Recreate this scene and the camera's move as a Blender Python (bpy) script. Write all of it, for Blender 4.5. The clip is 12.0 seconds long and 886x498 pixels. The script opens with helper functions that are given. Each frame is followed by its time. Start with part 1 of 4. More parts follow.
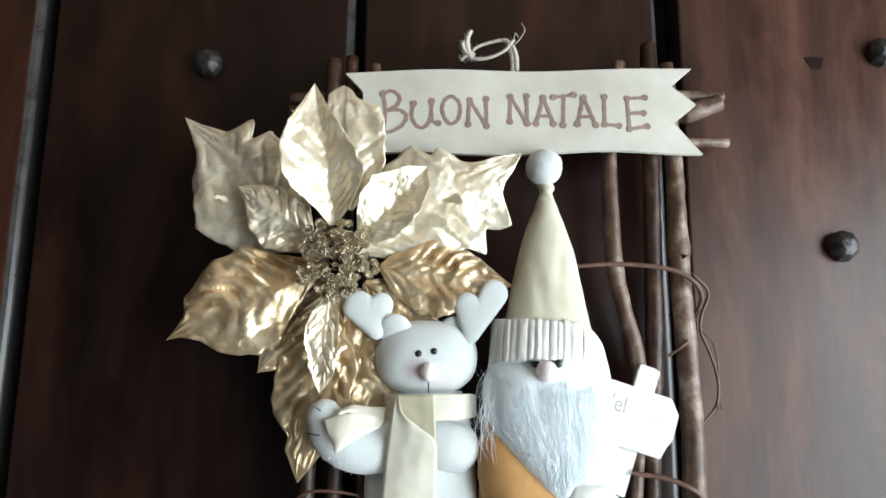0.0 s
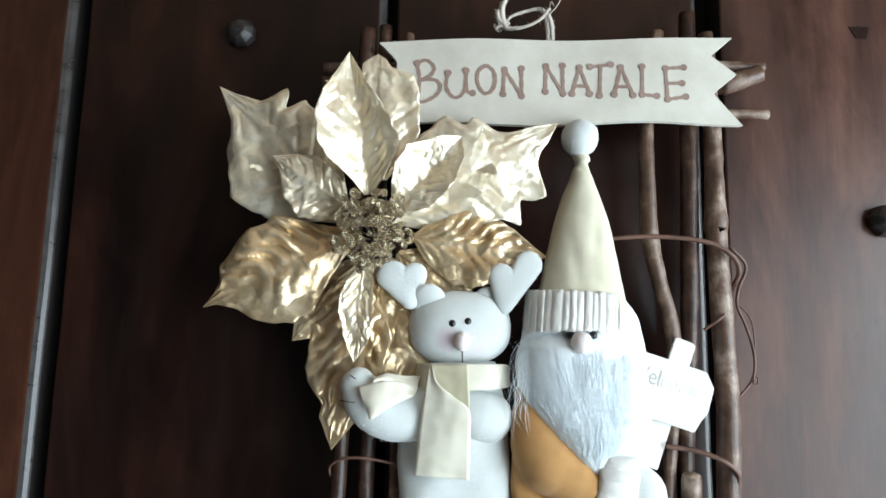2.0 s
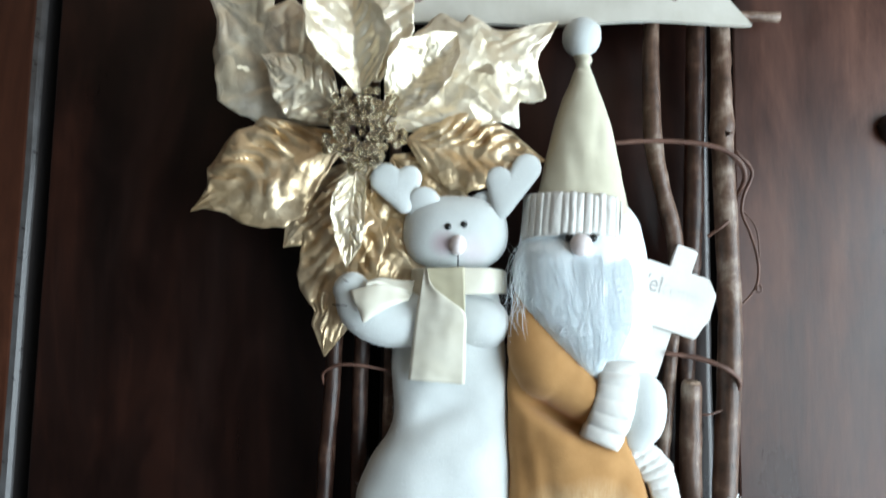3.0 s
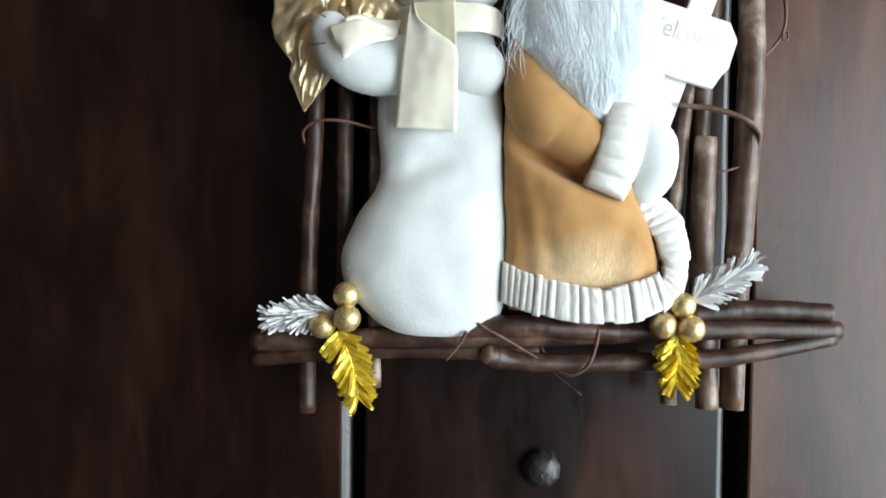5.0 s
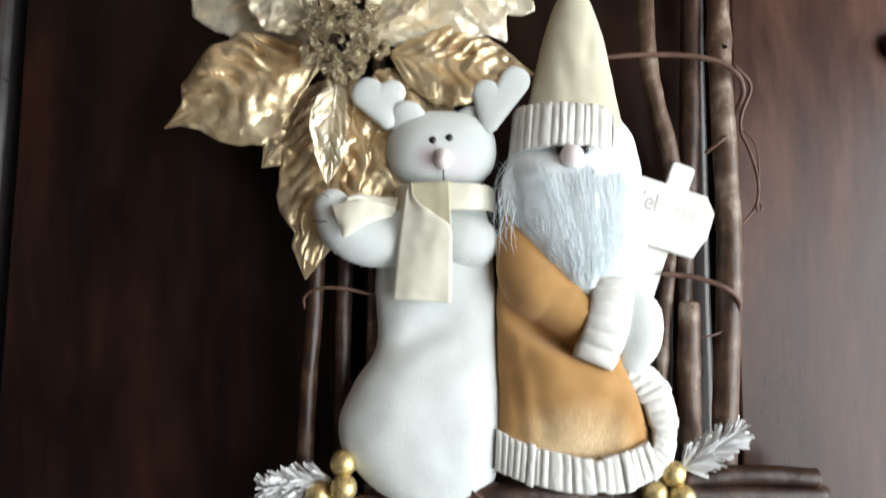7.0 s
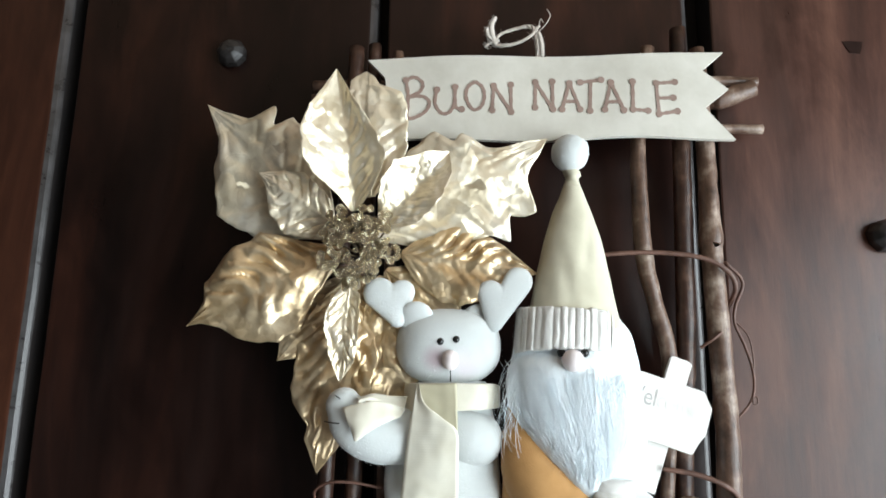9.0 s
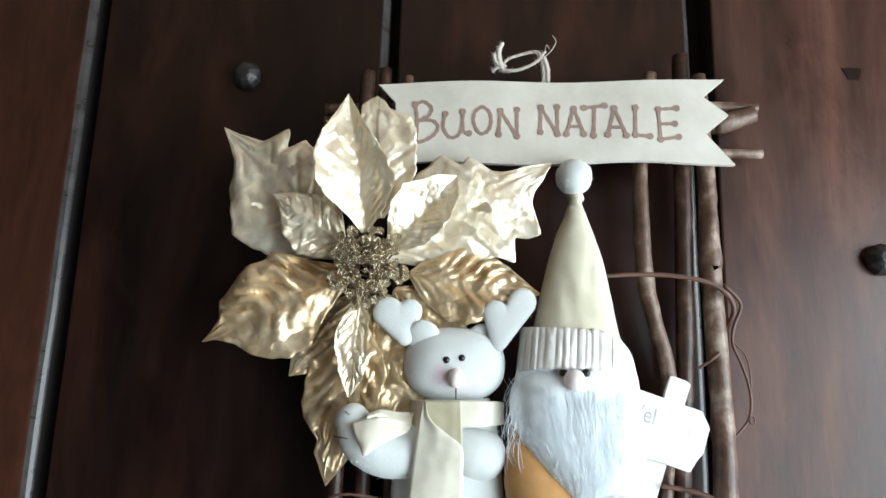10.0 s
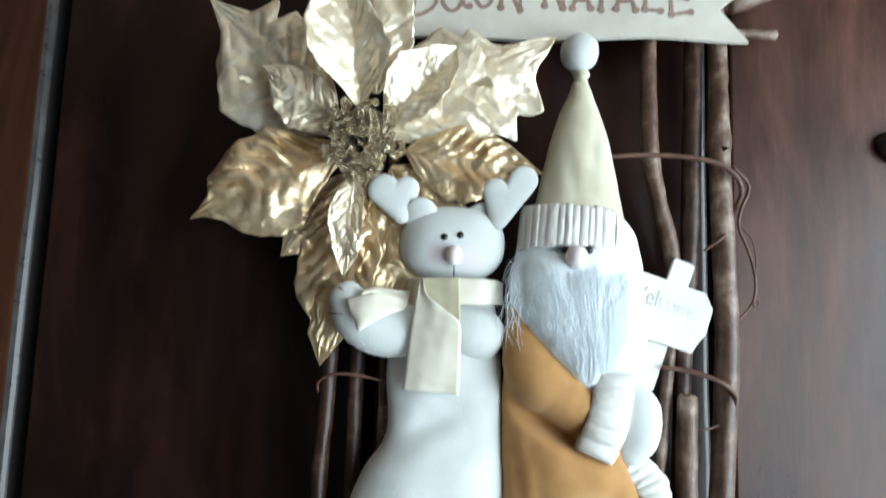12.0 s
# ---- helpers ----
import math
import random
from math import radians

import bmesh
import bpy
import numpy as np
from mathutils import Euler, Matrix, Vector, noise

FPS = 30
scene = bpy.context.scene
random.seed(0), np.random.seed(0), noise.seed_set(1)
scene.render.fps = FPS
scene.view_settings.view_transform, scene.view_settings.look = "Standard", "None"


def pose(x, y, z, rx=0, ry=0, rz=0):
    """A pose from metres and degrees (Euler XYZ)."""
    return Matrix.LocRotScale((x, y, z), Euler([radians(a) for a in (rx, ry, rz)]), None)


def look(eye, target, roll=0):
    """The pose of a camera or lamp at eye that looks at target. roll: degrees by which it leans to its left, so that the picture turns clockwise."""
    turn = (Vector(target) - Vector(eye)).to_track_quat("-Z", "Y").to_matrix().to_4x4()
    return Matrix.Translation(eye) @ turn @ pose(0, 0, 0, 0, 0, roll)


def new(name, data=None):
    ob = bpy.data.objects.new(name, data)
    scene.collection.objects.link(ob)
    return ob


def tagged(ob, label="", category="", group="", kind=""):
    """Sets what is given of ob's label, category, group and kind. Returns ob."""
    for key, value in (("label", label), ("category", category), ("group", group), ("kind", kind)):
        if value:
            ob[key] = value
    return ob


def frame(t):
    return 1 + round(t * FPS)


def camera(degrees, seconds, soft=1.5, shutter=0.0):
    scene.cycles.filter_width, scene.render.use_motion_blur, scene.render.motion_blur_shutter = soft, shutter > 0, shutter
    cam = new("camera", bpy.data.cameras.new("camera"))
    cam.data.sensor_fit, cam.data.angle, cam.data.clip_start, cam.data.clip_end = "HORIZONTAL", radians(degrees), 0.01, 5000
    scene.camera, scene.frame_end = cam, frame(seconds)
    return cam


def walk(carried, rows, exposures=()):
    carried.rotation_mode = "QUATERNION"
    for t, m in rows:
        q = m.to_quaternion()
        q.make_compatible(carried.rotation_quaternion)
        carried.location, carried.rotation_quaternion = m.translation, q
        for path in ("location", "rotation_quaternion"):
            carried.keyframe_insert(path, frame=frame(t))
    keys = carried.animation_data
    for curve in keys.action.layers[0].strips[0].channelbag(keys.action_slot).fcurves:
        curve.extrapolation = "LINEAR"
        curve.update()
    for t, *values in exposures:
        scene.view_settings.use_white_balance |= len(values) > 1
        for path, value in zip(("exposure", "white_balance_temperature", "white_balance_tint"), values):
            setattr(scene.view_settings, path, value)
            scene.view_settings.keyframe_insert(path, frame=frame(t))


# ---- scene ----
cam = camera(68.2, 12.0, 1.6, 0.5)
PATH = [
    (0, (-0.002, 0.034, 1.579), (0.052, 1.991, 1.987), 0.0),
    (0.5, (0.003, 0.021, 1.582), (0.035, 1.973, 2.016), 0.2),
    (1, (-0.001, 0.017, 1.576), (0.023, 1.965, 2.027), 0.7),
    (1.5, (-0.006, 0.043, 1.567), (0.011, 2.008, 1.938), 0.9),
    (2, (-0.013, 0.038, 1.57), (-0.017, 2.006, 1.927), 0.8),
    (2.5, (-0.008, 0.042, 1.555), (-0.003, 2.013, 1.895), 0.9),
    (3, (-0.009, 0.06, 1.53), (-0.012, 2.045, 1.777), 0.8),
    (3.5, (-0.013, 0.072, 1.504), (0.012, 2.066, 1.655), 0.2),
    (5.5, (0.009, 0.112, 1.406), (-0.029, 2.112, 1.429), 0.4),
    (6, (0.01, 0.108, 1.418), (-0.007, 2.107, 1.482), 0.3),
    (6.5, (0.009, 0.099, 1.447), (-0.003, 2.096, 1.568), 0.3),
    (7, (0.002, 0.087, 1.476), (-0.004, 2.071, 1.726), 0.3),
    (7.5, (0.004, 0.075, 1.503), (-0.02, 2.048, 1.832), 0.6),
    (9.5, (0.001, 0.039, 1.57), (-0.03, 1.987, 2.025), 0.7),
    (10, (0.001, 0.03, 1.572), (-0.047, 1.977, 2.026), 1.3),
    (10.5, (-0.003, 0.029, 1.576), (-0.043, 1.979, 2.018), 1.4),
    (11, (-0.004, 0.032, 1.566), (-0.036, 1.987, 1.983), 1.4),
    (11.5, (0.0, 0.043, 1.55), (-0.028, 2.005, 1.934), 1.5),
    (12, (-0.002, 0.059, 1.523), (-0.025, 2.035, 1.831), 1.6),
]
EXPOSURES = [
    (0, -0.03, 6420, 11), (1.0, 0.04, 6330, 10.5), (2.0, -0.04, 6220, 9), (3.0, -0.12, 6100, 8), (3.5, -0.17, 5950, 8), (5.5, -0.01, 6620, 12), (6.5, -0.08, 6820, 14),
    (7.5, -0.14, 6840, 14.5), (9.5, -0.02, 6400, 11), (10.5, 0.0, 6320, 10.5), (11.0, -0.01, 6240, 9), (12.0, -0.13, 6130, 7.5),
]
walk(cam, [(t, look(eye, target, roll)) for t, eye, target, roll in PATH], EXPOSURES)

# ---- world and light ----
world = bpy.data.worlds.new("sky")
scene.world = world
world.use_nodes = True
wn = world.node_tree
sky = wn.nodes.new("ShaderNodeTexSky")
sky.sky_type = 'NISHITA'
sky.sun_disc = False
sky.sun_elevation, sky.sun_rotation = radians(38), radians(120)
wn.links.new(sky.outputs[0], wn.nodes["Background"].inputs[0])
wn.nodes["Background"].inputs[1].default_value = 0.07

# daylight that enters the porch through the wide opening in its east side
for middle, energy in ((-0.30, 58.5), (-1.60, 28.5)):
    opening = bpy.data.lights.new("porch_daylight", 'AREA')
    opening.shape, opening.size, opening.size_y = 'RECTANGLE', 1.3, 1.5
    opening.energy, opening.color = energy, (0.83, 0.95, 1.0)
    lamp = new("porch_daylight", opening)
    lamp.matrix_world = look((1.17, middle, 1.27), (0.0, middle, 1.27))


# ---- materials ----
def material(name, base, rough=0.5, metal=0.0):
    m = bpy.data.materials.new(name)
    m.use_nodes = True
    b = m.node_tree.nodes["Principled BSDF"]
    b.inputs["Base Color"].default_value = (*base, 1)
    b.inputs["Roughness"].default_value = rough
    b.inputs["Metallic"].default_value = metal
    return m, m.node_tree, b


def coords(nt, scale, kind="Object"):
    tc = nt.nodes.new("ShaderNodeTexCoord")
    mp = nt.nodes.new("ShaderNodeMapping")
    mp.inputs["Scale"].default_value = scale
    nt.links.new(tc.outputs[kind], mp.inputs[0])
    return mp.outputs[0]


def noise_of(nt, vec, scale, detail=4, rough=0.55, distort=0.0):
    n = nt.nodes.new("ShaderNodeTexNoise")
    n.inputs["Scale"].default_value = scale
    n.inputs["Detail"].default_value = detail
    n.inputs["Roughness"].default_value = rough
    n.inputs["Distortion"].default_value = distort
    nt.links.new(vec, n.inputs["Vector"])
    return n.outputs["Fac"]


def ramp(nt, fac, *stops):
    r = nt.nodes.new("ShaderNodeValToRGB")
    while len(r.color_ramp.elements) < len(stops):
        r.color_ramp.elements.new(0.5)
    for e, (p, c) in zip(r.color_ramp.elements, stops):
        e.position = p
        e.color = (*c, 1) if len(c) == 3 else c
    nt.links.new(fac, r.inputs[0])
    return r.outputs[0]


def mix(nt, fac, a, b, blend='MIX'):
    n = nt.nodes.new("ShaderNodeMix")
    n.data_type, n.blend_type = 'RGBA', blend
    for sock, v in ((n.inputs["Factor"], fac), (n.inputs["A"], a), (n.inputs["B"], b)):
        if isinstance(v, (int, float)):
            sock.default_value = v
        elif isinstance(v, tuple):
            sock.default_value = (*v, 1)
        else:
            nt.links.new(v, sock)
    return n.outputs["Result"]


def bump(nt, b, height, strength, dist):
    n = nt.nodes.new("ShaderNodeBump")
    n.inputs["Strength"].default_value = strength
    n.inputs["Distance"].default_value = dist
    nt.links.new(height, n.inputs["Height"])
    nt.links.new(n.outputs[0], b.inputs["Normal"])


def rough_from(nt, b, fac, lo, hi):
    r = nt.nodes.new("ShaderNodeMapRange")
    r.inputs["To Min"].default_value, r.inputs["To Max"].default_value = lo, hi
    nt.links.new(fac, r.inputs["Value"])
    nt.links.new(r.outputs[0], b.inputs["Roughness"])


def door_wood(name, low, mid, high, relief):
    m, nt, b = material(name, mid, 0.35)
    info = nt.nodes.new("ShaderNodeObjectInfo")
    add = nt.nodes.new("ShaderNodeVectorMath")
    add.operation = 'MULTIPLY_ADD'
    nt.links.new(info.outputs["Random"], add.inputs[0])
    add.inputs[1].default_value = (7, 3, 11)
    tc = nt.nodes.new("ShaderNodeTexCoord")
    nt.links.new(tc.outputs["Object"], add.inputs[2])
    mp = nt.nodes.new("ShaderNodeMapping")
    mp.inputs["Scale"].default_value = (1, 1, 0.10)
    nt.links.new(add.outputs[0], mp.inputs[0])
    grain = noise_of(nt, mp.outputs[0], 160, 8, 0.65, 0.3)
    mp3 = nt.nodes.new("ShaderNodeMapping")
    mp3.inputs["Scale"].default_value = (1, 1, 0.22)
    nt.links.new(add.outputs[0], mp3.inputs[0])
    broad = noise_of(nt, mp3.outputs[0], 12, 6, 0.6, 0.6)
    mp2 = nt.nodes.new("ShaderNodeMapping")
    mp2.inputs["Scale"].default_value = (1, 1, 0.4)
    nt.links.new(add.outputs[0], mp2.inputs[0])
    blotch = noise_of(nt, mp2.outputs[0], 16, 8, 0.68, 0.5)
    c1 = ramp(nt, broad, (0.3, low), (0.5, mid), (0.72, high))
    c2 = ramp(nt, grain, (0.3, (0.6, 0.57, 0.57)), (0.65, (1.0, 1.0, 1.0)))
    c3 = ramp(nt, blotch, (0.36, (0.40, 0.40, 0.43)), (0.58, (1.0, 0.98, 0.96)))
    c = mix(nt, 0.55, c1, c2, 'MULTIPLY')
    c = mix(nt, 0.8, c, c3, 'MULTIPLY')
    nt.links.new(c, b.inputs["Base Color"])
    rough_from(nt, b, mix(nt, 0.15, blotch, grain), 0.08, 0.60)
    b.inputs["Specular IOR Level"].default_value = 0.35
    bump(nt, b, mix(nt, 0.7, grain, blotch), relief, 0.0016)
    return m


def bark(name, low, mid, high):
    m, nt, b = material(name, mid, 0.7)
    v = coords(nt, (1, 1, 1))
    patch = noise_of(nt, v, 45, 5, 0.6)
    fine = noise_of(nt, coords(nt, (1, 1, 0.15)), 420, 6, 0.7)
    c = ramp(nt, patch, (0.3, low), (0.52, mid), (0.74, high))
    c = mix(nt, 0.7, c, ramp(nt, fine, (0.3, (0.45, 0.42, 0.4)), (0.65, (1, 1, 1))), 'MULTIPLY')
    nt.links.new(c, b.inputs["Base Color"])
    rough_from(nt, b, patch, 0.26, 0.5)
    bump(nt, b, fine, 0.5, 0.0008)
    return m


def cut_wood():
    m, nt, b = material("cut_twig_end", (0.4, 0.28, 0.2), 0.8)
    f = noise_of(nt, coords(nt, (1, 1, 1)), 700, 4)
    nt.links.new(ramp(nt, f, (0.3, (0.2, 0.13, 0.09)), (0.7, (0.5, 0.38, 0.28))), b.inputs["Base Color"])
    return m


def foil(name, lo, mid, hi, rough, metal=0.8, facets=0.5):
    """Crinkled metal foil: small flat facets, each turned its own way."""
    m, nt, b = material(name, mid, rough, metal)
    v = coords(nt, (1, 1, 1))
    f = noise_of(nt, v, 30, 5, 0.6)
    nt.links.new(ramp(nt, f, (0.3, lo), (0.5, mid), (0.7, hi)), b.inputs["Base Color"])
    rough_from(nt, b, f, rough - 0.08, rough + 0.14)
    fine = noise_of(nt, v, 330, 4, 0.65)
    n = nt.nodes.new("ShaderNodeBump")
    n.inputs["Strength"].default_value, n.inputs["Distance"].default_value = 0.12, 0.0008
    nt.links.new(fine, n.inputs["Height"])
    normal = n.outputs[0]
    warp = nt.nodes.new("ShaderNodeTexNoise")
    warp.inputs["Scale"].default_value = 60
    nt.links.new(v, warp.inputs["Vector"])
    bent = nt.nodes.new("ShaderNodeVectorMath")
    bent.operation = 'MULTIPLY_ADD'
    nt.links.new(warp.outputs["Color"], bent.inputs[0])
    bent.inputs[1].default_value = (0.012, 0.012, 0.012)
    nt.links.new(v, bent.inputs[2])
    for scale, amount in ((80, facets), (260, facets * 0.35)):
        cell = nt.nodes.new("ShaderNodeTexVoronoi")
        cell.inputs["Scale"].default_value = scale
        nt.links.new(bent.outputs[0], cell.inputs["Vector"])
        off = nt.nodes.new("ShaderNodeVectorMath")
        off.operation = 'SUBTRACT'
        nt.links.new(cell.outputs["Color"], off.inputs[0])
        off.inputs[1].default_value = (0.5, 0.5, 0.5)
        turn = nt.nodes.new("ShaderNodeVectorMath")
        turn.operation = 'MULTIPLY_ADD'
        nt.links.new(off.outputs[0], turn.inputs[0])
        turn.inputs[1].default_value = (amount, amount, amount)
        nt.links.new(normal, turn.inputs[2])
        unit = nt.nodes.new("ShaderNodeVectorMath")
        unit.operation = 'NORMALIZE'
        nt.links.new(turn.outputs[0], unit.inputs[0])
        normal = unit.outputs[0]
    nt.links.new(normal, b.inputs["Normal"])
    return m


def glitter(name, a, c, rough=0.3, scale=900):
    m, nt, b = material(name, a, rough, 0.9)
    vo = nt.nodes.new("ShaderNodeTexVoronoi")
    vo.inputs["Scale"].default_value = scale
    nt.links.new(coords(nt, (1, 1, 1)), vo.inputs["Vector"])
    nt.links.new(mix(nt, vo.outputs["Color"], a, c), b.inputs["Base Color"])
    bump(nt, b, vo.outputs["Color"], 0.8, 0.0012)
    return m


def speckled(nt, fac):
    """Break a soft patch up into fine upright streaks of dust."""
    grit = noise_of(nt, coords(nt, (1, 1, 0.22)), 700, 5, 0.75)
    r = nt.nodes.new("ShaderNodeMath")
    r.operation = 'MULTIPLY'
    nt.links.new(ramp(nt, grit, (0.36, (0.40, 0.40, 0.40)), (0.64, (1, 1, 1))), r.inputs[0])
    nt.links.new(fac, r.inputs[1])
    return r.outputs[0]


def fabric(name, base, dark, weave=900, rough=0.9, strength=0.4, sheen=0.3, blush=(), dusted=False):
    m, nt, b = material(name, base, rough)
    v = coords(nt, (1, 1, 1))
    f = noise_of(nt, v, 30, 4)
    fine = noise_of(nt, v, weave, 3, 0.7)
    c = ramp(nt, f, (0.3, dark), (0.65, base))
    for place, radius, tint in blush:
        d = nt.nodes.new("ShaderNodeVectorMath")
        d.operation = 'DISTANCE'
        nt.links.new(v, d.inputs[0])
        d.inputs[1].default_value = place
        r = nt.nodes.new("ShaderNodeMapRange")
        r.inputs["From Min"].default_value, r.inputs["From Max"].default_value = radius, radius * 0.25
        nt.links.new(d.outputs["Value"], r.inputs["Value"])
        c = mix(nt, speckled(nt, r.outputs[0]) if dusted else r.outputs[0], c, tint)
    nt.links.new(c, b.inputs["Base Color"])
    b.inputs["Sheen Weight"].default_value = sheen
    b.inputs["Specular IOR Level"].default_value = 0.2
    bump(nt, b, fine, strength, 0.0006)
    return m


def ribbed_ribbon(name, low, high):
    m, nt, b = material(name, high, 0.55)
    w = nt.nodes.new("ShaderNodeTexWave")
    w.bands_direction = 'Z'
    w.inputs["Scale"].default_value = 190
    w.inputs["Distortion"].default_value = 0.4
    nt.links.new(coords(nt, (1, 1, 1)), w.inputs["Vector"])
    f = noise_of(nt, coords(nt, (1, 1, 1)), 40, 4)
    nt.links.new(ramp(nt, f, (0.3, low), (0.7, high)), b.inputs["Base Color"])
    b.inputs["Sheen Weight"].default_value = 0.3
    bump(nt, b, w.outputs["Fac"], 0.05, 0.0002)
    return m


def painted(name, lo, hi, rough=0.6, scale=25):
    m, nt, b = material(name, hi, rough)
    v = coords(nt, (1, 1, 1))
    f = noise_of(nt, v, scale, 6, 0.6)
    fine = noise_of(nt, v, 300, 3)
    nt.links.new(ramp(nt, f, (0.3, lo), (0.65, hi)), b.inputs["Base Color"])
    rough_from(nt, b, f, rough - 0.1, rough + 0.15)
    bump(nt, b, fine, 0.2, 0.0005)
    return m


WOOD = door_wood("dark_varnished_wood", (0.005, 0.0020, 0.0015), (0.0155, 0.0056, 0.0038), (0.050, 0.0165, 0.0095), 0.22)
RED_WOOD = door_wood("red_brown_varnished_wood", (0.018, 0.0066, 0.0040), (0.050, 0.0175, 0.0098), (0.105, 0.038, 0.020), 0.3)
# worn bevels; the grey sheen of sky on them is put into the colour
EDGE = painted("worn_edge_with_sky_sheen", (0.024, 0.021, 0.020), (0.054, 0.050, 0.050), 0.28, 60)
# right board: paler and greyer red-brown than the other boards
RIGHT_WOOD = door_wood("pale_red_brown_wood", (0.027, 0.0122, 0.0088), (0.078, 0.0330, 0.0230), (0.155, 0.072, 0.049), 0.25)
BARK = bark("twig_bark", (0.014, 0.0058, 0.004), (0.058, 0.026, 0.0165), (0.22, 0.13, 0.09))
PALE_BARK = bark("pale_twig_bark", (0.040, 0.019, 0.012), (0.17, 0.10, 0.068), (0.50, 0.40, 0.32))
CUT = cut_wood()
# wood inside the grooves, with the shade between boards painted near-black
DARK = painted("shaded_groove_wood", (0.006, 0.004, 0.004), (0.012, 0.008, 0.007), 0.8)
IRON = painted("blackened_iron", (0.009, 0.008, 0.008), (0.026, 0.023, 0.022), 0.38, 120)
CHAMPAGNE = foil("champagne_foil", (0.68, 0.565, 0.38), (0.83, 0.73, 0.55), (0.89, 0.82, 0.69), 0.36, 0.54, 0.34)
GOLD = foil("gold_foil", (0.50, 0.35, 0.18), (0.70, 0.535, 0.33), (0.82, 0.68, 0.47), 0.33, 0.66, 0.50)
BEAD = glitter("glitter_beads", (0.46, 0.34, 0.18), (0.96, 0.87, 0.66), 0.20)
STEM = painted("brown_wire", (0.06, 0.04, 0.02), (0.10, 0.07, 0.03), 0.5, 200)
BALL = glitter("gold_glitter_ball", (0.50, 0.36, 0.14), (0.86, 0.70, 0.38), 0.45, 800)
TINSEL = foil("yellow_gold_tinsel", (0.78, 0.56, 0.04), (0.90, 0.70, 0.08), (0.95, 0.84, 0.26), 0.28, 0.55)
FROST = painted("frosted_white_plastic", (0.62, 0.62, 0.62), (0.82, 0.82, 0.83), 0.5)
PLUSH = fabric("white_plush", (0.69, 0.72, 0.71), (0.61, 0.64, 0.63), 700, 0.95, 0.5, 0.5)
FACE = fabric("blushed_plush", (0.69, 0.72, 0.71), (0.61, 0.64, 0.63), 700, 0.95, 0.5, 0.5,
              (((-0.0095, -0.0155, 0.2235), 0.0115, (0.54, 0.45, 0.48)), ((0.012, -0.0150, 0.2180), 0.016, (0.69, 0.65, 0.67))))
NOSE = fabric("pale_pink_felt", (0.82, 0.74, 0.73), (0.78, 0.69, 0.68), 900, 0.9, 0.3)
BLACK = painted("black_bead", (0.008, 0.008, 0.008), (0.015, 0.015, 0.015), 0.2)
HATCLOTH = fabric("cream_felt", (0.67, 0.63, 0.49), (0.57, 0.53, 0.40), 1100, 0.8, 0.35, 0.2)
RIBKNIT = fabric("white_ribbed_knit", (0.80, 0.79, 0.75), (0.66, 0.64, 0.60), 1300, 0.95, 0.7, 0.4)
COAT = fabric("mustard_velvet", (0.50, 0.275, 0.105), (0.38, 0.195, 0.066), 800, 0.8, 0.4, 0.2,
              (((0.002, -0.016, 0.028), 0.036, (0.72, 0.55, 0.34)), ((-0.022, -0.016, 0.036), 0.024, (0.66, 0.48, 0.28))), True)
def fur():
    m, nt, b = material("white_fur", (0.84, 0.87, 0.89), 0.6)
    v = coords(nt, (1, 1, 0.07))
    f = noise_of(nt, v, 420, 5, 0.65, 0.6)
    broad = noise_of(nt, coords(nt, (1, 1, 0.25)), 90, 4, 0.6, 0.8)
    nt.links.new(ramp(nt, mix(nt, 0.5, f, broad), (0.3, (0.77, 0.85, 0.89)), (0.6, (0.87, 0.93, 0.96))), b.inputs["Base Color"])
    b.inputs["Sheen Weight"].default_value = 0.5
    bump(nt, b, mix(nt, 0.5, f, broad), 0.4, 0.0012)
    return m


HAIR = fur()
RIBBON = ribbed_ribbon("cream_ribbon", (0.66, 0.62, 0.50), (0.77, 0.74, 0.63))
# underside of the cream ribbon, with its shade put into a darker khaki
SHADED_RIBBON_BACK = ribbed_ribbon("shaded_ribbon_back", (0.46, 0.42, 0.29), (0.56, 0.52, 0.37))
SIGN = painted("cream_painted_board", (0.52, 0.49, 0.42), (0.63, 0.60, 0.53), 0.5, 26)
SIGN_EDGE = painted("pale_board_edge", (0.7, 0.66, 0.58), (0.8, 0.77, 0.7), 0.7)
INK = painted("brown_ink", (0.22, 0.145, 0.115), (0.32, 0.22, 0.18), 0.6)
PLAQUE = painted("whitewashed_board", (0.72, 0.69, 0.64), (0.82, 0.80, 0.76), 0.65, 30)


def glare_ink():
    """Grey ink; glare that hides the word's end is put into its colour."""
    m, nt, b = material("grey_ink_with_glare", (0.5, 0.47, 0.44), 0.7)
    sep = nt.nodes.new("ShaderNodeSeparateXYZ")
    nt.links.new(coords(nt, (1, 1, 1)), sep.inputs[0])
    add = nt.nodes.new("ShaderNodeMath")
    add.operation = 'MULTIPLY_ADD'
    nt.links.new(noise_of(nt, coords(nt, (1, 1, 1)), 160, 4), add.inputs[0])
    add.inputs[1].default_value = 0.03
    nt.links.new(sep.outputs["X"], add.inputs[2])
    # past the first letters the ink nears the board's tone, as glare
    nt.links.new(ramp(nt, add.outputs[0], (0.042, (0.42, 0.40, 0.38)), (0.052, (0.765, 0.745, 0.705))), b.inputs["Base Color"])
    return m


PENCIL = glare_ink()
TWINE = fabric("hemp_twine", (0.74, 0.67, 0.60), (0.52, 0.46, 0.40), 1800, 0.9, 0.8)
VINE = painted("reddish_vine_bark", (0.075, 0.036, 0.025), (0.17, 0.085, 0.060), 0.5, 90)
PLASTER = painted("grey_plaster", (0.05, 0.046, 0.043), (0.08, 0.075, 0.07), 0.9, 3)
